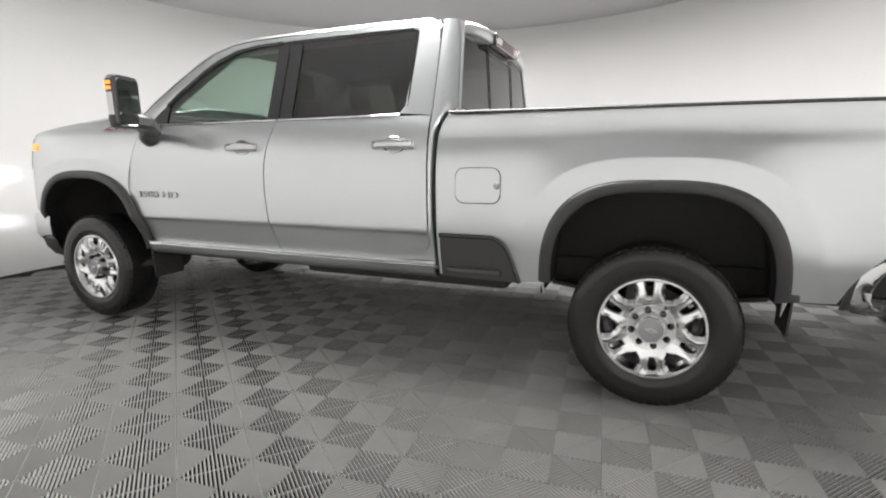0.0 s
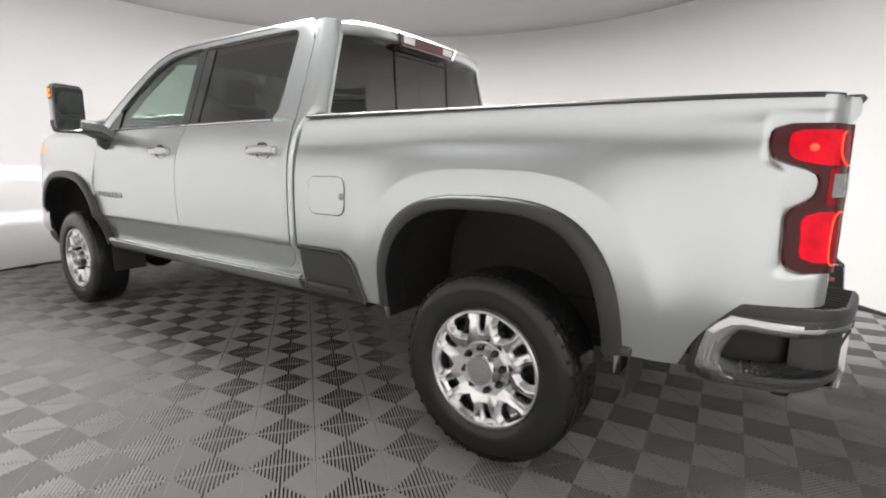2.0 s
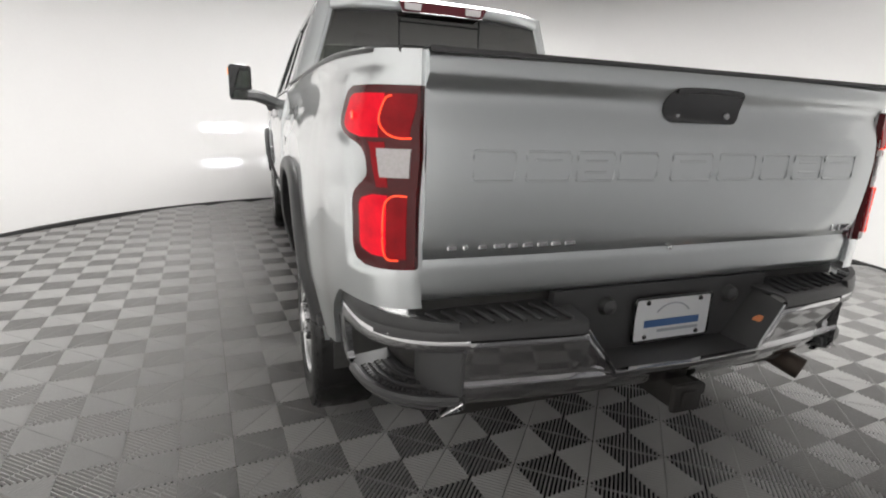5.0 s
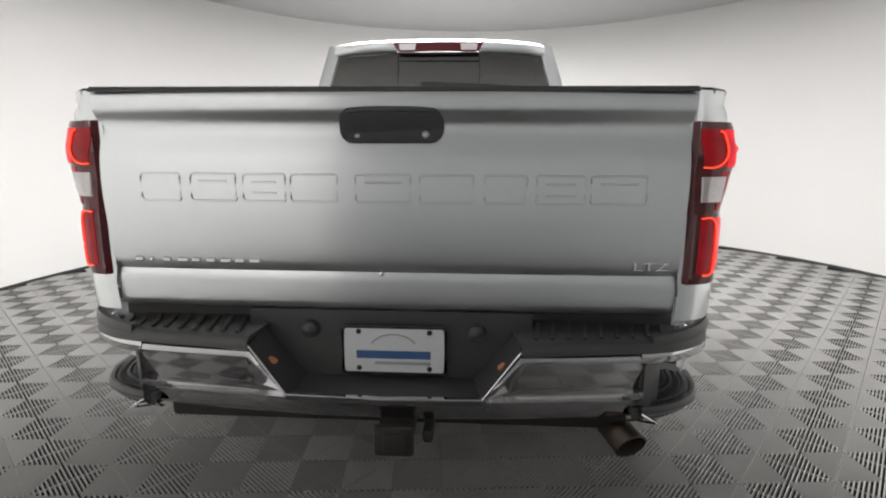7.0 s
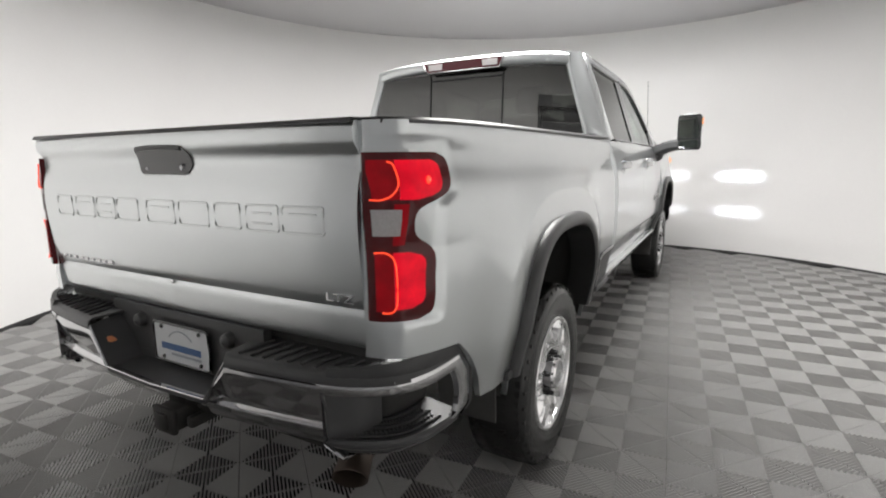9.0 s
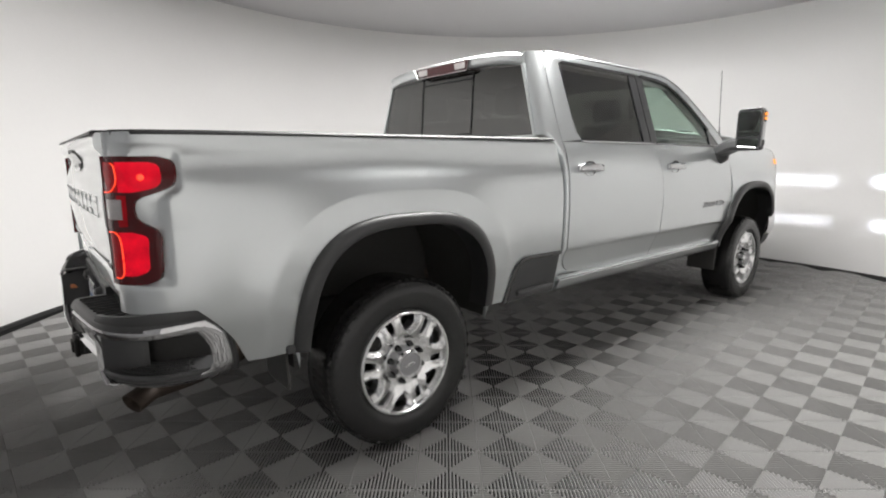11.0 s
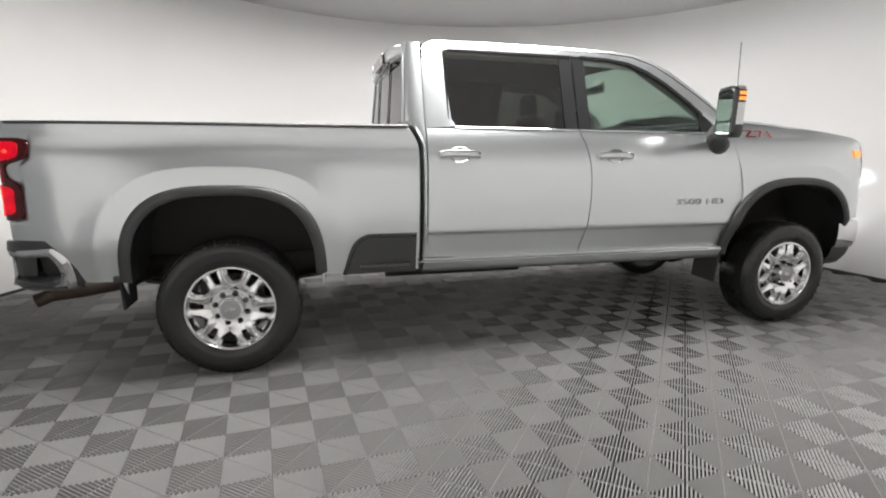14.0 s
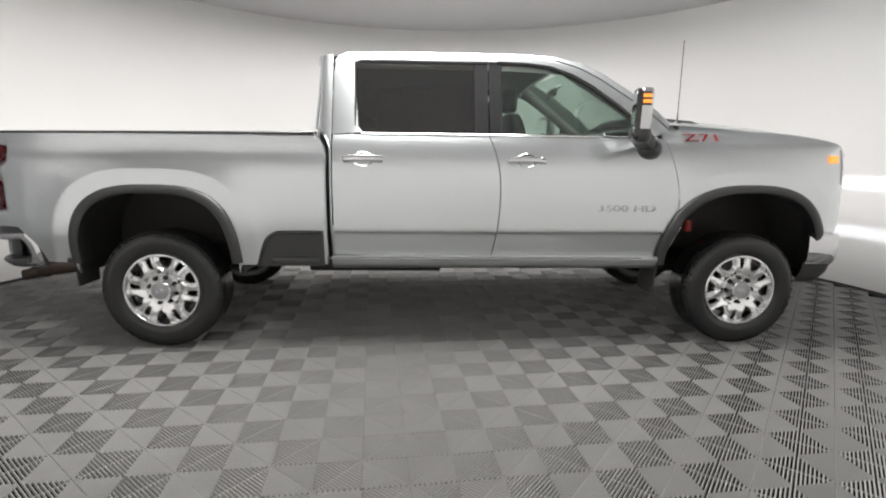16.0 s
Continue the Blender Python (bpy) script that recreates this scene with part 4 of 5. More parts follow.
bumper = part("rear_bumper", sheet([bumper_face(y) for y in sorted(span(-0.745, 0.745, 49) + [q * v for q in (-1, 1) for v in (0.262, 0.267, 0.353, 0.358, 0.69, 0.692, 0.705, 0.725)])], (-0.012, 0, 0)), "chrome", truck, "chrome rear bumper with black step pads", 30)
part("notch_trim", tube([(bumper_x(y) - 0.002, y, z) for y, z in ((-0.72, 0.772), (-0.358, 0.774), (-0.262, 0.644), (0.0, 0.642), (0.262, 0.644), (0.358, 0.774), (0.72, 0.772))], 0.0042, 0.0042), "chrome", bumper)
for s in (1, -1):
    def corner_point(a, z, out):
        """A point of the bumper corner's skin, a metres along it from its front end, pushed out."""
        p, d = corner_at(a), (corner_at(a + 0.035) - corner_at(a - 0.035)).normalized()
        out = out - 0.10 * max(0.0, 0.775 - z) - 0.45 * max(0.0, 0.60 - z)
        return (p.x - d.y * out, s * (p.y + d.x * out), z)

    frame_rows = fine(CORNER_FRAME, 5)
    part("corner_frame", sheet([[corner_point(a0, z0, -0.016), corner_point(a0, z0, -0.001), corner_point(a0 + (a1 - a0) * 0.1, z0 + (z1 - z0) * 0.1, 0.003), corner_point(a0 + (a1 - a0) * 0.9, z0 + (z1 - z0) * 0.9, 0.005), corner_point(a1, z1, 0.001), corner_point(a1, z1, -0.018)] for a0, z0, a1, z1 in frame_rows]), "chrome", bumper, "chrome frame round the corner step", 55)
    part("corner_pad", sheet([[corner_point(a0, z0, -0.020), corner_point(a0, z0, -0.004), corner_point(a0 + (a1 - a0) * 0.5, z0 + (z1 - z0) * 0.5, 0.003), corner_point(a1, z1, -0.002), corner_point(a1, z1, -0.02)] for a0, z0, a1, z1 in fine(CORNER_PAD, 5)]), "plastic", bumper, "black plastic edge over the chrome corner", 40)
    runs = span(0.03, END, 26)
    # pocket shade is painted in: recess and cheek take the darker liner colour
    part("corner_step_recess", sheet([[corner_point(a, z, -0.125) for z in span(0.55, 0.77, 4)] for a in runs], (-0.01, -0.01 * s, 0)), "liner", bumper, "corner step pocket, its shade put into a darker colour")
    part("pocket_roof", sheet([[corner_point(a, 0.742, -0.006), corner_point(a, 0.742, -0.125)] for a in runs], (0, 0, 0.006)), "plastic", bumper)
    part("pocket_cheek", block(1.01, bumper_x(0.69) - 0.055, min(s * 0.668, s * 0.686), max(s * 0.668, s * 0.686), 0.60, 0.75, 0.004), "liner", bumper)
    part("pocket_wall", sheet([[(bumper_x(y) - o, s * y, z) for z in span(0.585, 0.742, 4)] for y, o in ((0.691, 0.014), (0.715, 0.03), (0.74, 0.045), (0.765, 0.07), (0.775, 0.12))], (-0.006, 0, 0)), "rim_grey", bumper, "smooth dark wall of the step pocket")
    part("pocket_edge", tube(smooth_path([(bumper_x(y) + o, s * y, z) for y, z, o in ((0.690, 0.738, 0.002), (0.690, 0.70, -0.012), (0.691, 0.662, -0.022))], 3), 0.0045, 0.0045), "rim_grey", bumper)
    part("corner_step_tread", sheet([[corner_point(a, 0.586, 0.0), corner_point(a, 0.598, -0.012), corner_point(a, 0.608, -0.125)] for a in runs], (0, 0, -0.02)), "plastic", bumper, "black textured step")
    part("tread_rim", tube([corner_point(a, 0.592, 0.002) for a in span(0.09, END - 0.02, 22)], 0.012, 0.014, 8), "rim_grey", bumper, "smooth grey lip of the step")
    studs = []
    for k in range(22):
        for q in range(5):
            c = Vector(corner_point(0.11 + (END - 0.14) * (k + 0.5 * (q % 2)) / 22, 0.599, -0.026 - 0.02 * q))
            c.z = 0.600 + 0.0018 * q
            b = block(-0.008, 0.008, -0.0035, 0.0035, 0, 0.007, 0.001, 1)
            b.transform(Matrix.Translation(c) @ Matrix.Rotation(radians(45 if q % 2 else -45), 4, "Z"))
            studs.append(b)
    part("tread_studs", join(*studs), "rim_grey", bumper)
    top = [p for p in RB if 0.36 < p.y and p.x > 0.80]
    part("step_pad", sheet([[(p.x + 0.004, s * p.y, 0.776), (p.x, s * p.y, 0.792), (p.x - 0.012, s * (p.y - 0.006), 0.803), (min(p.x - 0.05, 1.085), s * (p.y - 0.02), 0.806), (min(p.x - 0.12, 1.045), s * max(p.y - 0.08, 0.36), 0.812)] for p in top], (0, 0, -0.008)), "plastic", bumper, "black ribbed step pad on the bumper", 50)
    ribs = []
    for k in range(11):
        y = 0.40 + 0.043 * k
        x1 = bumper_x(y) - 0.02
        ribs.append(tube([(x1, s * y, 0.806), (x1 - 0.04, s * (y + 0.006), 0.809), (1.075, s * (y + 0.020), 0.812)], 0.006, 0.005, 6))
    part("step_ribs", join(*ribs), "plastic", bumper)
    # added dark block that stands in for the shade behind the step pad
    part("gap_filler", block(0.95, 1.06, min(s * 0.36, s * 0.84), max(s * 0.36, s * 0.84), 0.74, 0.80, 0.01), "liner", bumper)
    part("notch_cheek", raw([(1.10, s * 0.36, 0.80), (bumper_x(0.36) - 0.004, s * 0.36, 0.778), (bumper_x(0.262) - 0.004, s * 0.264, 0.642), (1.10, s * 0.235, 0.645)], [(0, 1, 2, 3)]), "plastic", bumper)
    part("cheek_reflector", prism([(u, v) for u, v in rounded(0.03, 0.018, 0.005, 3)], lambda u, v, d: (1.165 + u - 0.0, s * (0.318 + v * 0.9) - s * d, 0.722 + v), 0.006), "orange", bumper, "small orange reflector")
    part("plate_lamp", turned([(0.0, 0.03), (0.022, 0.02), (0.028, 0.0)], (1.10, s * 0.235 + 0.01, 0.79), "x", 16), "plastic", bumper)
# added dark plate for the shaded gap below the tailgate
part("gate_sill", block(1.015, 1.048, -0.80, 0.80, 0.775, 0.845, 0.006), "liner", bumper)
part("plate_recess", sheet([[(1.098, y, z) for y in span(-0.40, 0.40, 8)] for z in span(0.62, 0.845, 4)], (-0.03, 0, 0)), "plastic", bumper)
part("notch_floor", sheet([[(1.095, y, 0.652), (bumper_x(y) - 0.004, y, 0.638)] for y in span(-0.265, 0.265, 9)], (0, 0, -0.01)), "plastic", bumper)
plate = part("number_plate", prism([(u + 0.015, v + 0.736) for u, v in rounded(0.283, 0.130, 0.010)], lambda u, v, d: (1.116 - d, u, v), 0.006), "white", truck, "white dealer plate card with blue and grey bars")
part("plate_frame", tube([(1.116, u + 0.015, v + 0.736) for u, v in rounded(0.290, 0.138, 0.012) + rounded(0.290, 0.138, 0.012)[:2]], 0.004, 0.005), "gloss_black", plate)
part("printed_bar", block(1.1155, 1.1175, -0.092, 0.118, 0.712, 0.735, 0), "blue", plate)
part("printed_bar", block(1.1155, 1.1175, -0.04, 0.118, 0.694, 0.703, 0), "grey_print", plate)
arc = [(1.1165, 0.013 + 0.075 * math.cos(radians(a)), 0.722 + 0.062 * math.sin(radians(a))) for a in range(35, 146, 10)]
part("printed_arc", tube(arc, 0.0025, 0.0025, 6), "grey_print", plate)
for y in (-0.085, 0.115):
    for z in (0.682, 0.79):
        part("plate_bolt", turned([(0.0, 0.005), (0.006, 0.004), (0.008, 0)], (1.116, y, z), "x", 12), "gloss_black", plate)
part("tow_receiver", join(block(1.02, 1.20, -0.022, 0.072, 0.472, 0.552, 0.012), block(1.19, 1.212, -0.03, 0.08, 0.466, 0.556, 0.01)), "under", truck, "black square tow receiver")
part("tow_socket", block(1.20, 1.222, -0.004, 0.054, 0.485, 0.54, 0.006), "under", truck)
part("trailer_plug", block(1.04, 1.18, 0.10, 0.13, 0.49, 0.53, 0.01), "under", truck, "black trailer wiring plug")
part("tow_bar", block(0.98, 1.04, -0.70, 0.70, 0.47, 0.54, 0.015), "under", truck)

# wheels: one set of meshes, four places
def wheel_meshes():
    hold = new("hold")
    W = {}
    W["tyre"] = part("tyre", turned([(0.25, -0.12), (0.30, -0.135), (0.36, -0.134), (0.390, -0.118), (0.400, -0.10), (0.403, 0), (0.400, 0.10), (0.390, 0.118), (0.375, 0.129), (0.345, 0.137), (0.335, 0.136), (0.30, 0.137), (0.270, 0.130), (0.262, 0.124), (0.250, 0.118)], n=72), "rubber", hold, "black all-terrain tyre", 50)
    lugs = []
    for k in range(64):
        for row, (ya, yb, ra) in enumerate(((0.062, 0.106, 0.3985), (0.010, 0.052, 0.4015), (-0.052, -0.010, 0.4015), (-0.106, -0.062, 0.3985))):
            b = block(-0.012, 0.012, ya, yb, ra - 0.006, ra + 0.0015, 0, 1)
            b.transform(Matrix.Rotation(2 * math.pi * (k + 0.5 * (row % 2)) / 64, 4, "Y"))
            lugs.append(b)
    W["tread"] = part("tread", join(*lugs), "rubber", hold)
    side = []
    for k in range(40):
        b = block(-0.008, 0.008, 0.116, 0.1275, 0.376, 0.390, 0.002, 1)
        b.transform(Matrix.Rotation(2 * math.pi * k / 40, 4, "Y"))
        side.append(b)
    W["sidewall_pattern"] = part("sidewall_pattern", join(*side), "rubber", hold)
    W["rim_barrel"] = part("rim_barrel", turned([(0.249, 0.116), (0.240, 0.112), (0.232, 0.085), (0.222, 0.0), (0.225, -0.12)], n=64), "alloy_dark", hold)
    W["rim_lip"] = part("rim_lip", turned([(0.254, 0.110), (0.255, 0.122), (0.250, 0.128), (0.242, 0.128), (0.236, 0.121), (0.234, 0.095)], n=72), "alloy", hold, "bright machined rim edge", 40)
    face_y = [(0.108, 0.107), (0.14, 0.118), (0.17, 0.1215), (0.20, 0.1195), (0.225, 0.1145), (0.243, 0.111)]
    R0, R1, MID = 0.108, 0.240, 0.195

    def reach(poly, f):
        """How far a ray at angle f from the middle goes to a polygon's edge."""
        c, s_ = math.cos(f), math.sin(f)
        best = 1e9
        for (x0, y0), (x1, y1) in zip(poly, poly[1:] + poly[:1]):
            det = c * (y0 - y1) - s_ * (x0 - x1)
            if abs(det) > 1e-12:
                q = (x0 * (y0 - y1) - y0 * (x0 - x1)) / det
                w = (c * y0 - s_ * x0) / det
                if q > 0 and -1e-9 <= w <= 1 + 1e-9:
                    best = min(best, q)
        return best

    def window_cell(half, edge, hole, turn, ridge):
        """A sector of the wheel face with a sunk window: flat face, sloped facets, open hole."""
        w = radians(half) * MID
        cell = [(-w, R0 - MID), (w, R0 - MID), (w, R1 - MID), (-w, R1 - MID)]
        flip = lambda pts: [(x, r - MID) for x, r in pts] + [(-x, r - MID) for x, r in reversed(pts) if x > 0]
        edge, hole = flip(edge), flip(hole)
        angles = sorted({round(math.atan2(y, x), 5) for x, y in cell + edge + hole} | {round(2 * math.pi * k / 24 - math.pi + 0.01, 5) for k in range(24)})
        rings = [[], [], [], [], []]
        for f in angles:
            for k, (poly, grow, sink) in enumerate(((cell, 1, 0.005), (edge, 1.04, ridge), (edge, 0.97, ridge + 0.002), (hole, 1, 0.024), (hole, 0.97, 0.075))):
                q = reach(poly, f) * grow
                r, t = MID + q * math.sin(f), q * math.cos(f) / MID
                if k == 1 and q > reach(cell, f):
                    r, t = MID + reach(cell, f) * math.sin(f), reach(cell, f) * math.cos(f) / MID
                rings[k].append(Vector((r * math.sin(t), hermite(face_y, r) - sink, r * math.cos(t))))
        b = loft(rings, caps=False)
        b.transform(Matrix.Rotation(radians(turn), 4, "Y"))
        return b

    big = ([(0.0, 0.136), (0.042, 0.164), (0.057, 0.205), (0.052, 0.237)], [(0.0, 0.160), (0.018, 0.168), (0.036, 0.196), (0.035, 0.225), (0.0, 0.227)])
    slot = ([(0.0, 0.146), (0.018, 0.149), (0.022, 0.20), (0.021, 0.234)], [(0.0, 0.158), (0.012, 0.159), (0.0150, 0.19), (0.0145, 0.223), (0.0, 0.224)])
    cells = []
    for k in range(6):
        cells.append(window_cell(20, *big, 60 * k + 44, -0.002))
        cells.append(window_cell(10, *slot, 60 * k + 14, 0.007))
    W["spokes"] = part("spokes", join(*cells), "alloy", hold, "six split spokes of bright alloy round open windows", 18)
    W["hub"] = part("hub", turned([(0.001, 0.100), (0.07, 0.1005), (0.112, 0.1075), (0.116, 0.09), (0.118, 0.03)], n=48), "alloy", hold)
    W["hub_cap"] = part("hub_cap", turned([(0.066, 0.098), (0.066, 0.138), (0.062, 0.146), (0.056, 0.147), (0.054, 0.143), (0.001, 0.145)], n=48), "alloy_dark", hold, "round grey hub cap with a bright rim")
    W["cap_rim"] = part("cap_rim", turned([(0.068, 0.13), (0.0685, 0.142), (0.064, 0.149), (0.058, 0.1485), (0.056, 0.144)], n=48), "alloy", hold)
    W["cap_bar"] = part("cap_bar", join(block(-0.028, 0.028, 0.143, 0.149, -0.006, 0.006, 0.002, 1), block(-0.011, 0.011, 0.143, 0.149, -0.011, 0.011, 0.002, 1)), "alloy", hold)
    W["brake_disc"] = part("brake_disc", join(turned([(0.001, 0.02), (0.19, 0.02), (0.19, -0.01), (0.001, -0.01)], n=40), block(0.05, 0.15, -0.05, 0.06, 0.08, 0.19, 0.01)), "under", hold)
    nut = part("lug_nut", turned([(0.0, 0.134), (0.007, 0.133), (0.011, 0.127), (0.0118, 0.10)], n=12), "gloss_black", hold, "dark chrome lug nut")
    socket = part("nut_socket", turned([(0.0118, 0.1055), (0.0155, 0.1078), (0.0165, 0.104)], n=16), "gloss_black", hold)
    for key in ("tread", "sidewall_pattern"):
        W[key]["kind"] = "stuff"
    meshes = [(o.name.split(".")[0], o.data, o.get("label", ""), Matrix.Identity(4)) for o in W.values()]
    for k in range(8):
        a = radians(45 * k + 20)
        place = Matrix.Translation((0.090 * math.sin(a), 0, 0.090 * math.cos(a)))
        meshes += [("lug_nut", nut.data, "dark chrome lug nut", place), ("nut_socket", socket.data, "", place)]
    for o in (*W.values(), nut, socket, hold):
        bpy.data.objects.remove(o)
    return meshes


WHEEL = wheel_meshes()
for x in (0.0, FRONT):
    for s in (1, -1):
        wheel = tagged(new("wheel"), "black tyre on a bright six-spoke alloy wheel")
        wheel.parent = truck
        wheel.matrix_basis = Matrix.Translation((x, s * 0.847, HUB)) @ Matrix.Rotation(0 if s > 0 else math.pi, 4, "Z") @ Matrix.Rotation(radians(9 if x == 0 else -17) * s, 4, "Y")
        for name, data, label, place in WHEEL:
            o = new(name, data)
            o.parent, o.matrix_basis = wheel, place
            if label:
                o["label"] = label
            if name in ("tread", "sidewall_pattern"):
                o["kind"] = "stuff"

# towing mirrors
for s in (1, -1):
    turn = 0.28
    MX, MY, DEEP, WIDE = (-3.145 if s < 0 else -3.105), 1.250, 0.045, 0.102

    def section(z, grow, x_shift=0.0):
        """A level cut through the head: a rounded box, its outer end drawn back."""
        return [(MX + x_shift + u + turn * v, s * (MY + v), z) for u, v in rounded(2 * DEEP * grow, 2 * WIDE * grow, 0.036 * grow, 5)]

    def face(u, v, d):
        """A place on the rear face, u outwards from its middle and v up, d behind it."""
        return (MX + DEEP + turn * u - 0.02 * (v - 1.59) + d, s * (MY + u), v)

    head = part("door_mirror", loft([section(1.428, 0.80, 0.006), section(1.436, 0.92, 0.004), section(1.452, 0.98, 0.002), section(1.59, 1.0), section(1.70, 0.985, -0.003), section(1.726, 0.93, -0.005), section(1.739, 0.78, -0.006)]), "chrome", truck, "tall towing mirror with a chrome shell and black rim", 40)
    part("mirror_rim", prism([(u, v + 1.584) for u, v in rounded(0.198, 0.304, 0.036)], lambda u, v, d: face(u, v, 0.012 - d), 0.030), "gloss_black", head, "black plastic rim")
    part("mirror_glass", prism([(u, v + 1.622) for u, v in rounded(0.170, 0.190, 0.03)], lambda u, v, d: face(u, v, 0.015 - d), 0.003), "mirror", head, "mirror glass")
    part("mirror_glass", prism([(u, v + 1.476) for u, v in rounded(0.166, 0.072, 0.025)], lambda u, v, d: face(u, v, 0.015 - d), 0.003), "mirror", head)
    part("mirror_chin", loft([section(1.422, 0.84, 0.004), section(1.436, 0.96, 0.002), section(1.47, 1.02), section(1.50, 1.015)]), "plastic", head)
    outer = lambda x0, x1, z0, z1, out: sheet([[(MX + turn * WIDE + x, s * (MY + WIDE + out - 9.0 * x * x), z) for z in (z0, (z0 + z1) / 2, z1)] for x in span(x0, x1, 5)], (0, -0.006 * s, 0))
    part("lamp_panel", outer(-0.034, 0.030, 1.635, 1.712, 0.004), "gloss_black", head, "black lamp panel on the outer end")
    for z in (1.648, 1.680):
        part("mirror_lamp", outer(-0.030, 0.022, z, z + 0.020, 0.009), "amber", head, "lit amber turn lamp")
    part("mirror_arm", tube(smooth_path([(MX - 0.01, s * 1.19, 1.475), (-3.16, s * 1.11, 1.465), (-3.22, s * 1.03, 1.44), (-3.28, s * 0.94, 1.41)]), 0.066, 0.052, 10, power=0.7), "plastic", head)
    base = turned([(0.001, 0.045), (0.05, 0.035), (0.085, 0.008), (0.09, -0.02)], (0, 0, 0), "y", 24, s)
    for v in base.verts:
        v.co = Vector((-3.295 + v.co.x * 1.0, s * door_y(-3.295, 1.385) + v.co.y * 1.6, 1.385 + v.co.z * 0.85))
    part("mirror_foot", base, "plastic", head)

# underside and bed inside
part("chassis_rail", block(-4.55, 1.02, 0.36, 0.46, 0.47, 0.64, 0.015), "under", truck)
part("chassis_rail", block(-4.55, 1.02, -0.46, -0.36, 0.47, 0.64, 0.015), "under", truck)
part("floor_pan", block(-3.36, -0.62, -0.90, 0.90, 0.64, 0.70, 0.01), "under", truck)
part("floor_pan", block(-0.62, 1.0, -0.38, 0.38, 0.64, 0.70, 0.01), "under", truck)
part("engine_bay", block(-4.62, -3.45, -0.46, 0.46, 0.55, 1.35, 0.02), "under", truck)
part("firewall", block(-3.41, -3.37, -0.88, 0.88, 0.66, 1.48, 0.01), "under", truck)
part("bed_floor", block(-1.02, 1.03, -0.40, 0.40, 0.93, 0.97, 0.01), "liner", truck)
part("bed_wall", block(-1.02, -0.99, -0.88, 0.88, 0.70, 1.44, 0.01), "liner", truck)
for s in (1, -1):
    part("bed_inner_wall", block(-1.02, 1.03, min(s * 0.82, s * 0.85), max(s * 0.82, s * 0.85), 1.13, 1.45, 0.01), "liner", truck)
for x in (0.0, FRONT):
    part("axle", join(tube([(x, -0.80, HUB), (x, -0.2, HUB), (x, 0.2, HUB), (x, 0.80, HUB)], 0.055, 0.055, 14), turned([(0.001, -0.16), (0.10, -0.13), (0.16, -0.05), (0.17, 0.04), (0.12, 0.13), (0.001, 0.16)], (x, 0.05 if x == 0 else -0.3, HUB), "x", 24)), "under", truck)
    for s in (1, -1):
        part("shock_absorber", tube([(x + 0.16, s * 0.34, 0.42), (x + 0.14, s * 0.36, 0.98)], 0.035, 0.035, 12), "under", truck)
        part("leaf_spring", tube(smooth_path([(x - 0.55, s * 0.52, 0.50), (x - 0.25, s * 0.52, 0.46), (x, s * 0.52, 0.44), (x + 0.25, s * 0.52, 0.46), (x + 0.55, s * 0.52, 0.50)]), 0.035, 0.02), "under", truck)
part("shock_boot", tube([(-3.80, 0.62, 0.78), (-3.80, 0.62, 0.86)], 0.03, 0.03, 12), "red_part", truck, "small red shock boot")
part("drive_shaft", tube([(-2.6, 0.0, 0.55), (-0.15, 0.05, 0.44)], 0.045, 0.045, 12), "under", truck)
part("fuel_tank", block(-2.1, -0.75, -0.86, -0.48, 0.50, 0.66, 0.03), "under", truck)
part("exhaust_silencer", tube([(-1.9, 0.65, 0.55), (-1.85, 0.65, 0.55), (-1.0, 0.65, 0.55), (-0.95, 0.65, 0.55)], 0.10, 0.075, 16), "under", truck)
part("exhaust_pipe", tube(smooth_path([(-0.98, 0.65, 0.55), (-0.66, 0.48, 0.62), (-0.45, 0.34, 0.70), (0.0, 0.32, 0.72), (0.40, 0.36, 0.62), (0.60, 0.56, 0.525), (0.80, 0.65, 0.495), (1.0, 0.672, 0.475)]), 0.042, 0.042, 14, caps=False), "rust", truck, "brown exhaust pipe under the bumper")
tip = turned([(0.043, -0.10), (0.049, -0.08), (0.054, 0.03), (0.050, 0.032), (0.047, 0.01), (0.044, -0.08)], (0, 0, 0), "x", 28)
for v in tip.verts:
    v.co.z *= 0.72
tip.transform(Matrix.Translation((1.06, 0.690, 0.455)) @ Matrix.Rotation(radians(24), 4, "Z") @ Matrix.Rotation(radians(16), 4, "Y"))
part("exhaust_tip", tip, "rust", truck, "brown flattened exhaust tip")
part("spare_wheel", turned([(0.10, 0.46), (0.20, 0.46), (0.34, 0.45), (0.38, 0.50), (0.38, 0.60), (0.34, 0.66), (0.10, 0.66)], (0.62, -0.02, 0.03), "z", 32), "rubber", truck)

# cabin
part("cabin_floor", block(-3.4, -1.10, -0.86, 0.86, 0.70, 0.78, 0.02), "trim", truck)
part("headlining", sheet([[(x, y, roof_z(x, y) - 0.05) for y in span(-0.68, 0.68, 9)] for x in span(-1.12, -2.72, 8)], (0, 0, -0.01)), "lining", truck)
for s in (1, -1):
    for x0, x1 in ((-1.20, -2.20), (-2.30, -3.38)):
        part("door_lining", block(min(x0, x1), max(x0, x1), min(s * 0.82, s * 0.87), max(s * 0.82, s * 0.87), 0.72, 1.44, 0.02), "trim", truck)
dash = part("dashboard", loft([[(-3.42, y, 1.0), (-3.42, y, 1.50), (-3.10, y, 1.50), (-2.98, y, 1.47), (-2.90, y, 1.38), (-2.92, y, 1.22), (-3.05, y, 1.0)] for y in (-0.80, -0.55, -0.30, 0.30, 0.80)]), "trim", truck, "dark dashboard")
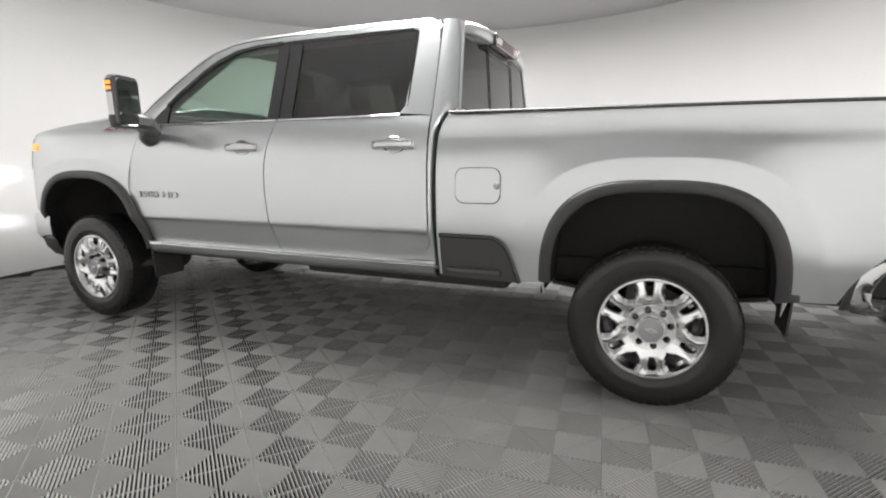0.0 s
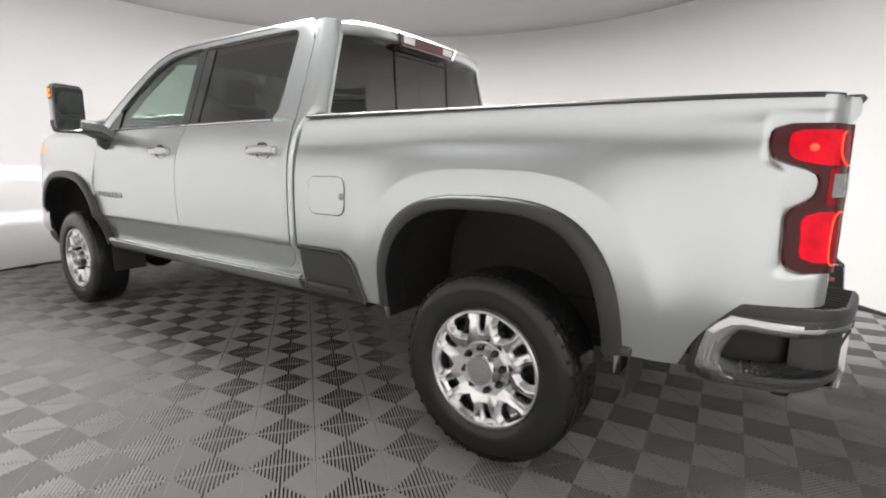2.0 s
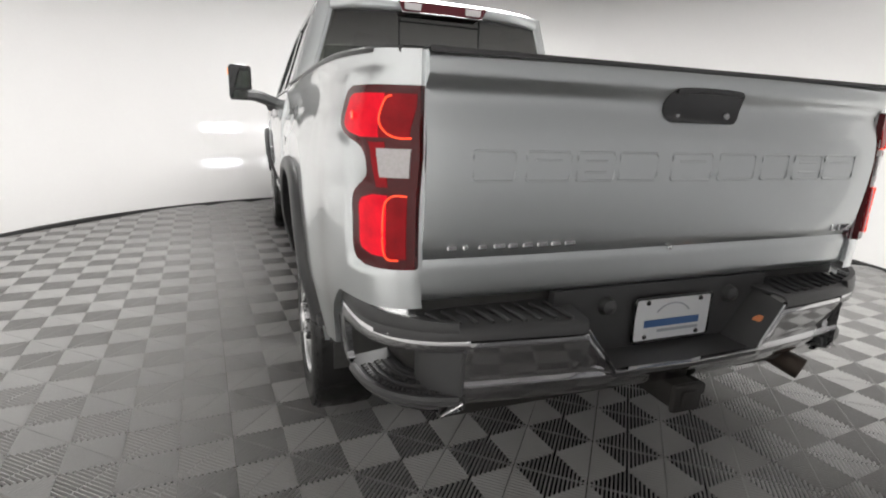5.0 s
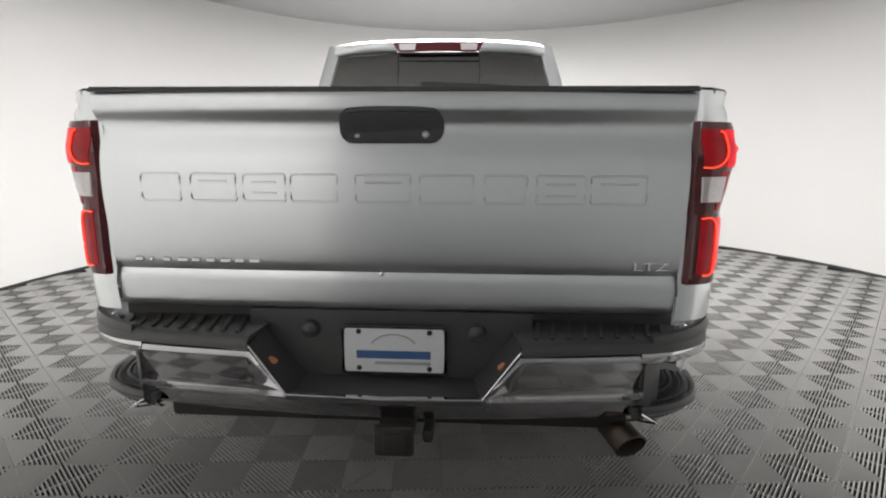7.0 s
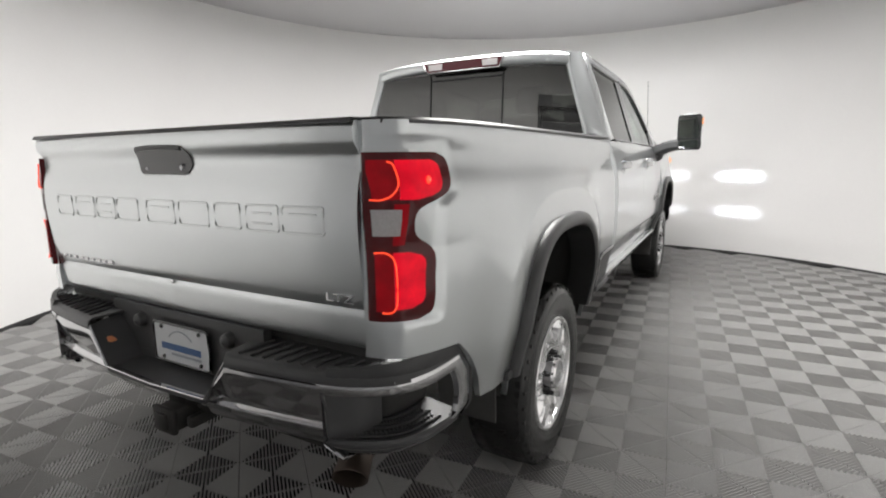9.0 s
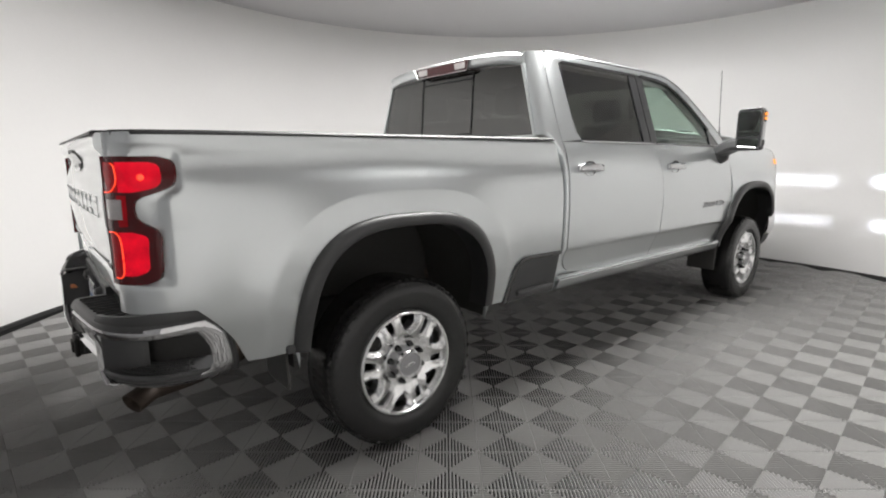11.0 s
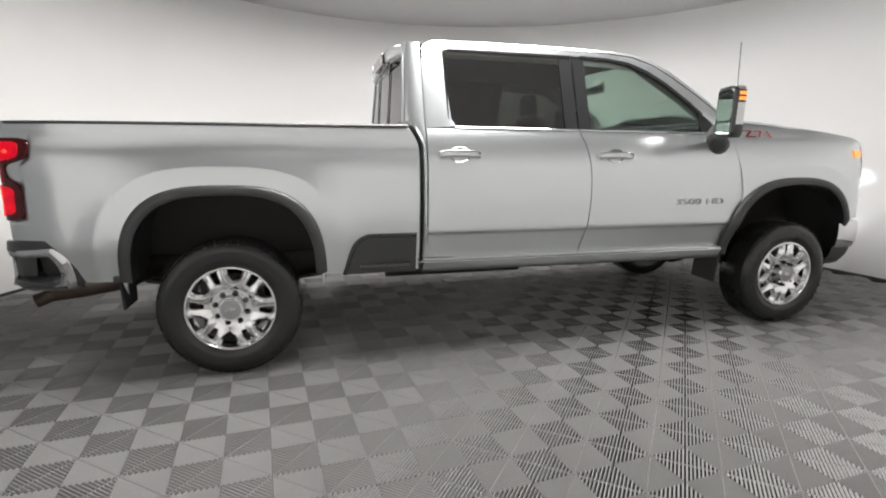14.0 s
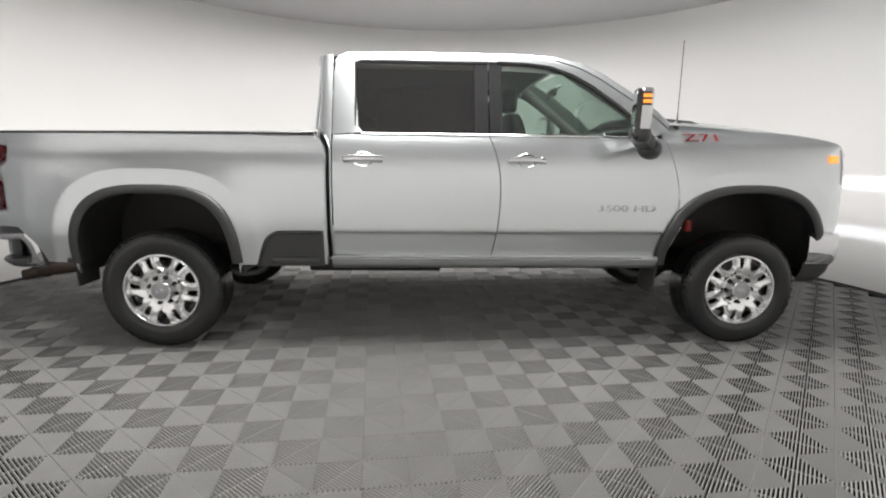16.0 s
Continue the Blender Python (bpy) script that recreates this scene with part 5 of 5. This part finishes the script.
part("instrument_hood", loft([[(-3.15, y, 1.48), (-3.08, y, 1.48 + h), (-2.96, y, 1.47 + h), (-2.90, y, 1.42)] for y, h in ((-0.60, 0.01), (-0.52, 0.05), (-0.40, 0.06), (-0.28, 0.05), (-0.20, 0.01))]), "trim", dash)
wheel_m = pose(-2.80, -0.40, 1.36, 0, 62, 0)
rim = [wheel_m @ Vector((0.19 * math.cos(radians(a)), 0.19 * math.sin(radians(a)), 0)) for a in range(0, 371, 10)]
steer = part("steering_wheel", tube(rim, 0.016, 0.016, 8, up=tuple(wheel_m.to_3x3() @ Vector((0, 0, 1)))), "leather", truck, "black steering wheel")
for a in (0, 180, 270):
    part("wheel_spoke", tube([wheel_m @ Vector((0.04 * math.cos(radians(a)), 0.04 * math.sin(radians(a)), -0.01)), wheel_m @ Vector((0.185 * math.cos(radians(a)), 0.185 * math.sin(radians(a)), 0))], 0.018, 0.010), "leather", steer)
part("wheel_hub", tube([wheel_m @ Vector((0, 0, -0.03)), wheel_m @ Vector((0, 0, 0.01))], 0.06, 0.06, 14), "leather", steer)
part("steering_column", tube([wheel_m @ Vector((0, 0, -0.03)), (-3.05, -0.40, 1.24)], 0.045, 0.045, 10), "trim", steer)


def seat(x, y, w, headrests):
    base = part("seat", loft([[(x - 0.50, y - w, 0.98), (x - 0.50, y + w, 0.98), (x - 0.50, y + w, 1.08), (x - 0.50, y - w, 1.08)], [(x - 0.42, y - w, 0.95), (x - 0.42, y + w, 0.95), (x - 0.42, y + w, 1.13), (x - 0.42, y - w, 1.13)], [(x + 0.02, y - w, 0.92), (x + 0.02, y + w, 0.92), (x + 0.02, y + w, 1.09), (x + 0.02, y - w, 1.09)]]), "leather", truck, "dark leather seat")
    back = []
    for z, k, d, ww in ((1.02, 0.0, 0.075, 0.98), (1.20, 0.03, 0.075, 1.0), (1.40, 0.07, 0.065, 0.97), (1.58, 0.115, 0.055, 0.88), (1.63, 0.13, 0.04, 0.78)):
        back.append([(x + k + u, y + v, z) for u, v in rounded(2 * d, 2 * w * ww, 0.05 if d > 0.05 else 0.035, 3)])
    part("backrest", loft(back), "leather", base, "", 45)
    for hy in headrests:
        h = [[(x + 0.135 + u, y + hy + v, z) for u, v in rounded(0.10 * g, 0.25 * g, 0.045 * g, 3)] for z, g in ((1.655, 0.8), (1.68, 0.95), (1.74, 1.0), (1.80, 0.95), (1.825, 0.75))]
        part("headrest", loft(h), "leather", base, "", 45)
        for q in (-0.06, 0.06):
            part("headrest_post", tube([(x + 0.13, y + hy + q, 1.60), (x + 0.135, y + hy + q, 1.68)], 0.007, 0.007, 8), "chrome", base)


seat(-2.56, -0.40, 0.27, (0,))
seat(-2.56, 0.40, 0.27, (0,))
seat(-1.42, 0.0, 0.68, (-0.40, 0.40))
part("centre_console", block(-2.95, -2.2, -0.12, 0.12, 0.78, 1.12, 0.03), "trim", truck)
part("cabin_mirror", block(-2.87, -2.845, -0.13, 0.13, 1.815, 1.885, 0.012), "gloss_black", truck, "dark inside mirror")
part("mirror_stem", tube([(-2.87, 0, 1.87), (-2.93, 0, 1.915)], 0.012, 0.012), "gloss_black", truck)
for s in (1, -1):
    part("headlining_edge", sheet([[(x, s * (0.735 + 0.03 * q), 2.0 - 0.10 * q - 0.06 * max(0.0, -2.45 - x)) for q in span(0, 1, 4)] for x in span(-1.2, -2.72, 10)], (0, -0.01 * s, 0)), "lining", truck)
    part("pillar_lining", tube(smooth_path([(-3.33, s * 0.84, 1.53), (-3.05, s * 0.78, 1.73), (-2.75, s * 0.71, 1.93)]), 0.025, 0.04), "lining", truck)
    part("pillar_lining", block(-2.29, -2.15, min(s * 0.74, s * 0.80), max(s * 0.74, s * 0.80), 1.40, 1.60, 0.02), "trim", truck)
    part("seat_belt", tube([(-2.20, s * 0.73, 1.78), (-2.24, s * 0.76, 1.45)], 0.022, 0.002, 6), "leather", truck)

# ---- floor: ribbed plastic tiles, laid skew to the walls ----
setting("floor", loft([ring_points(RADIUS + 0.1, -0.05), ring_points(RADIUS + 0.1, -0.0125)]), "subfloor", "dark floor under grey ribbed plastic tiles", "floor")
floor_ob = bpy.data.objects["floor"]
SIDE, TURN, SHIFT = 0.2797, radians(50.1), (-0.0657, 0.4131)


def tile_bmesh():
    """One square tile: four triangles of ridged ribs, each square to the tile's nearest edge."""
    h, n = SIDE / 2 - 0.0010, 18
    verts, faces = [], []

    def bar(x0, x1, y1):
        """A rib that narrows to a worn ridge, from the tile's diagonal out to y1."""
        k, xm, t = len(verts), (x0 + x1) / 2, (x1 - x0) * RIDGE / 2
        prof = ((x0, -0.0125), (xm - t, -0.0006), (xm, 0.0), (xm + t, -0.0006), (x1, -0.0125))
        verts.extend([(x, -abs(x) - 0.0008, z) for x, z in prof] + [(x, y1, z) for x, z in prof])
        faces.extend([(k + q, k + q + 1, k + q + 6, k + q + 5) for q in range(4)] + [tuple(k + q for q in range(5)), tuple(k + 5 + q for q in range(5))])

    pitch = 2 * h / n
    for k in range(n):
        xc = -h + pitch * (k + 0.5)
        bar(xc - pitch * RIB / 2, xc + pitch * RIB / 2, -h + 0.0016)
    k = len(verts)
    edge = ((-h, -0.013), (-h, -0.0065), (-h + 0.0014, -0.0065), (-h + 0.0016, -0.013))
    verts.extend([(-h + 0.004, y, z) for y, z in edge] + [(h - 0.004, y, z) for y, z in edge])
    faces.extend([(k + q, k + q + 1, k + q + 5, k + q + 4) for q in range(3)])
    verts3, faces3 = [], []
    for q in range(4):
        c, s_ = round(math.cos(math.pi / 2 * q)), round(math.sin(math.pi / 2 * q))
        m = len(verts3)
        verts3 += [(c * x - s_ * y, s_ * x + c * y, z) for x, y, z in verts]
        faces3 += [tuple(a + m for a in f) for f in faces]
    return verts3, faces3


RIB, RIDGE = 0.50, 0.36
tv, tf = tile_bmesh()
tile_mesh = bpy.data.meshes.new("floor_tile")
tile_mesh.from_pydata(tv, [], tf)
tile_mesh.materials.append(M["tile"])
spin = Matrix.Rotation(TURN, 4, "Z")
tiles = []
for i in range(-24, 25):
    for j in range(-24, 25):
        u, v = (i + 0.5 + SHIFT[0]) * SIDE, (j + 0.5 + SHIFT[1]) * SIDE
        p = Vector((u * math.cos(TURN) - v * math.sin(TURN), u * math.sin(TURN) + v * math.cos(TURN), 0))
        if (p - ROOM).length < RADIUS - 0.02:
            side = abs(p.y) - 1.0
            hidden = side < 0 and -4.6 < p.x < 1.1
            tiles.append((abs((p - ROOM).length - 3.0) + (3 if hidden else 0) + (0.8 if p.x < -3.5 else 0), p))
tiles.sort(key=lambda q: q[0])
for _, p in tiles[:300]:
    o = new("floor_tile", tile_mesh)
    o.parent, o.matrix_basis = floor_ob, Matrix.Translation(p) @ spin
rest_v, rest_f = [], []
for _, p in tiles[300:]:
    m = len(rest_v)
    rest_v += [tuple(Matrix.Translation(p) @ spin @ Vector(v)) for v in tv]
    rest_f += [tuple(a + m for a in f) for f in tf]
rest = bpy.data.meshes.new("floor_tiles")
rest.from_pydata(rest_v, [], rest_f)
rest.materials.append(M["tile"])
ob = tagged(new("floor_tiles", rest), "grey ribbed plastic floor tiles, laid edge to edge", kind="stuff")
ob.parent = floor_ob
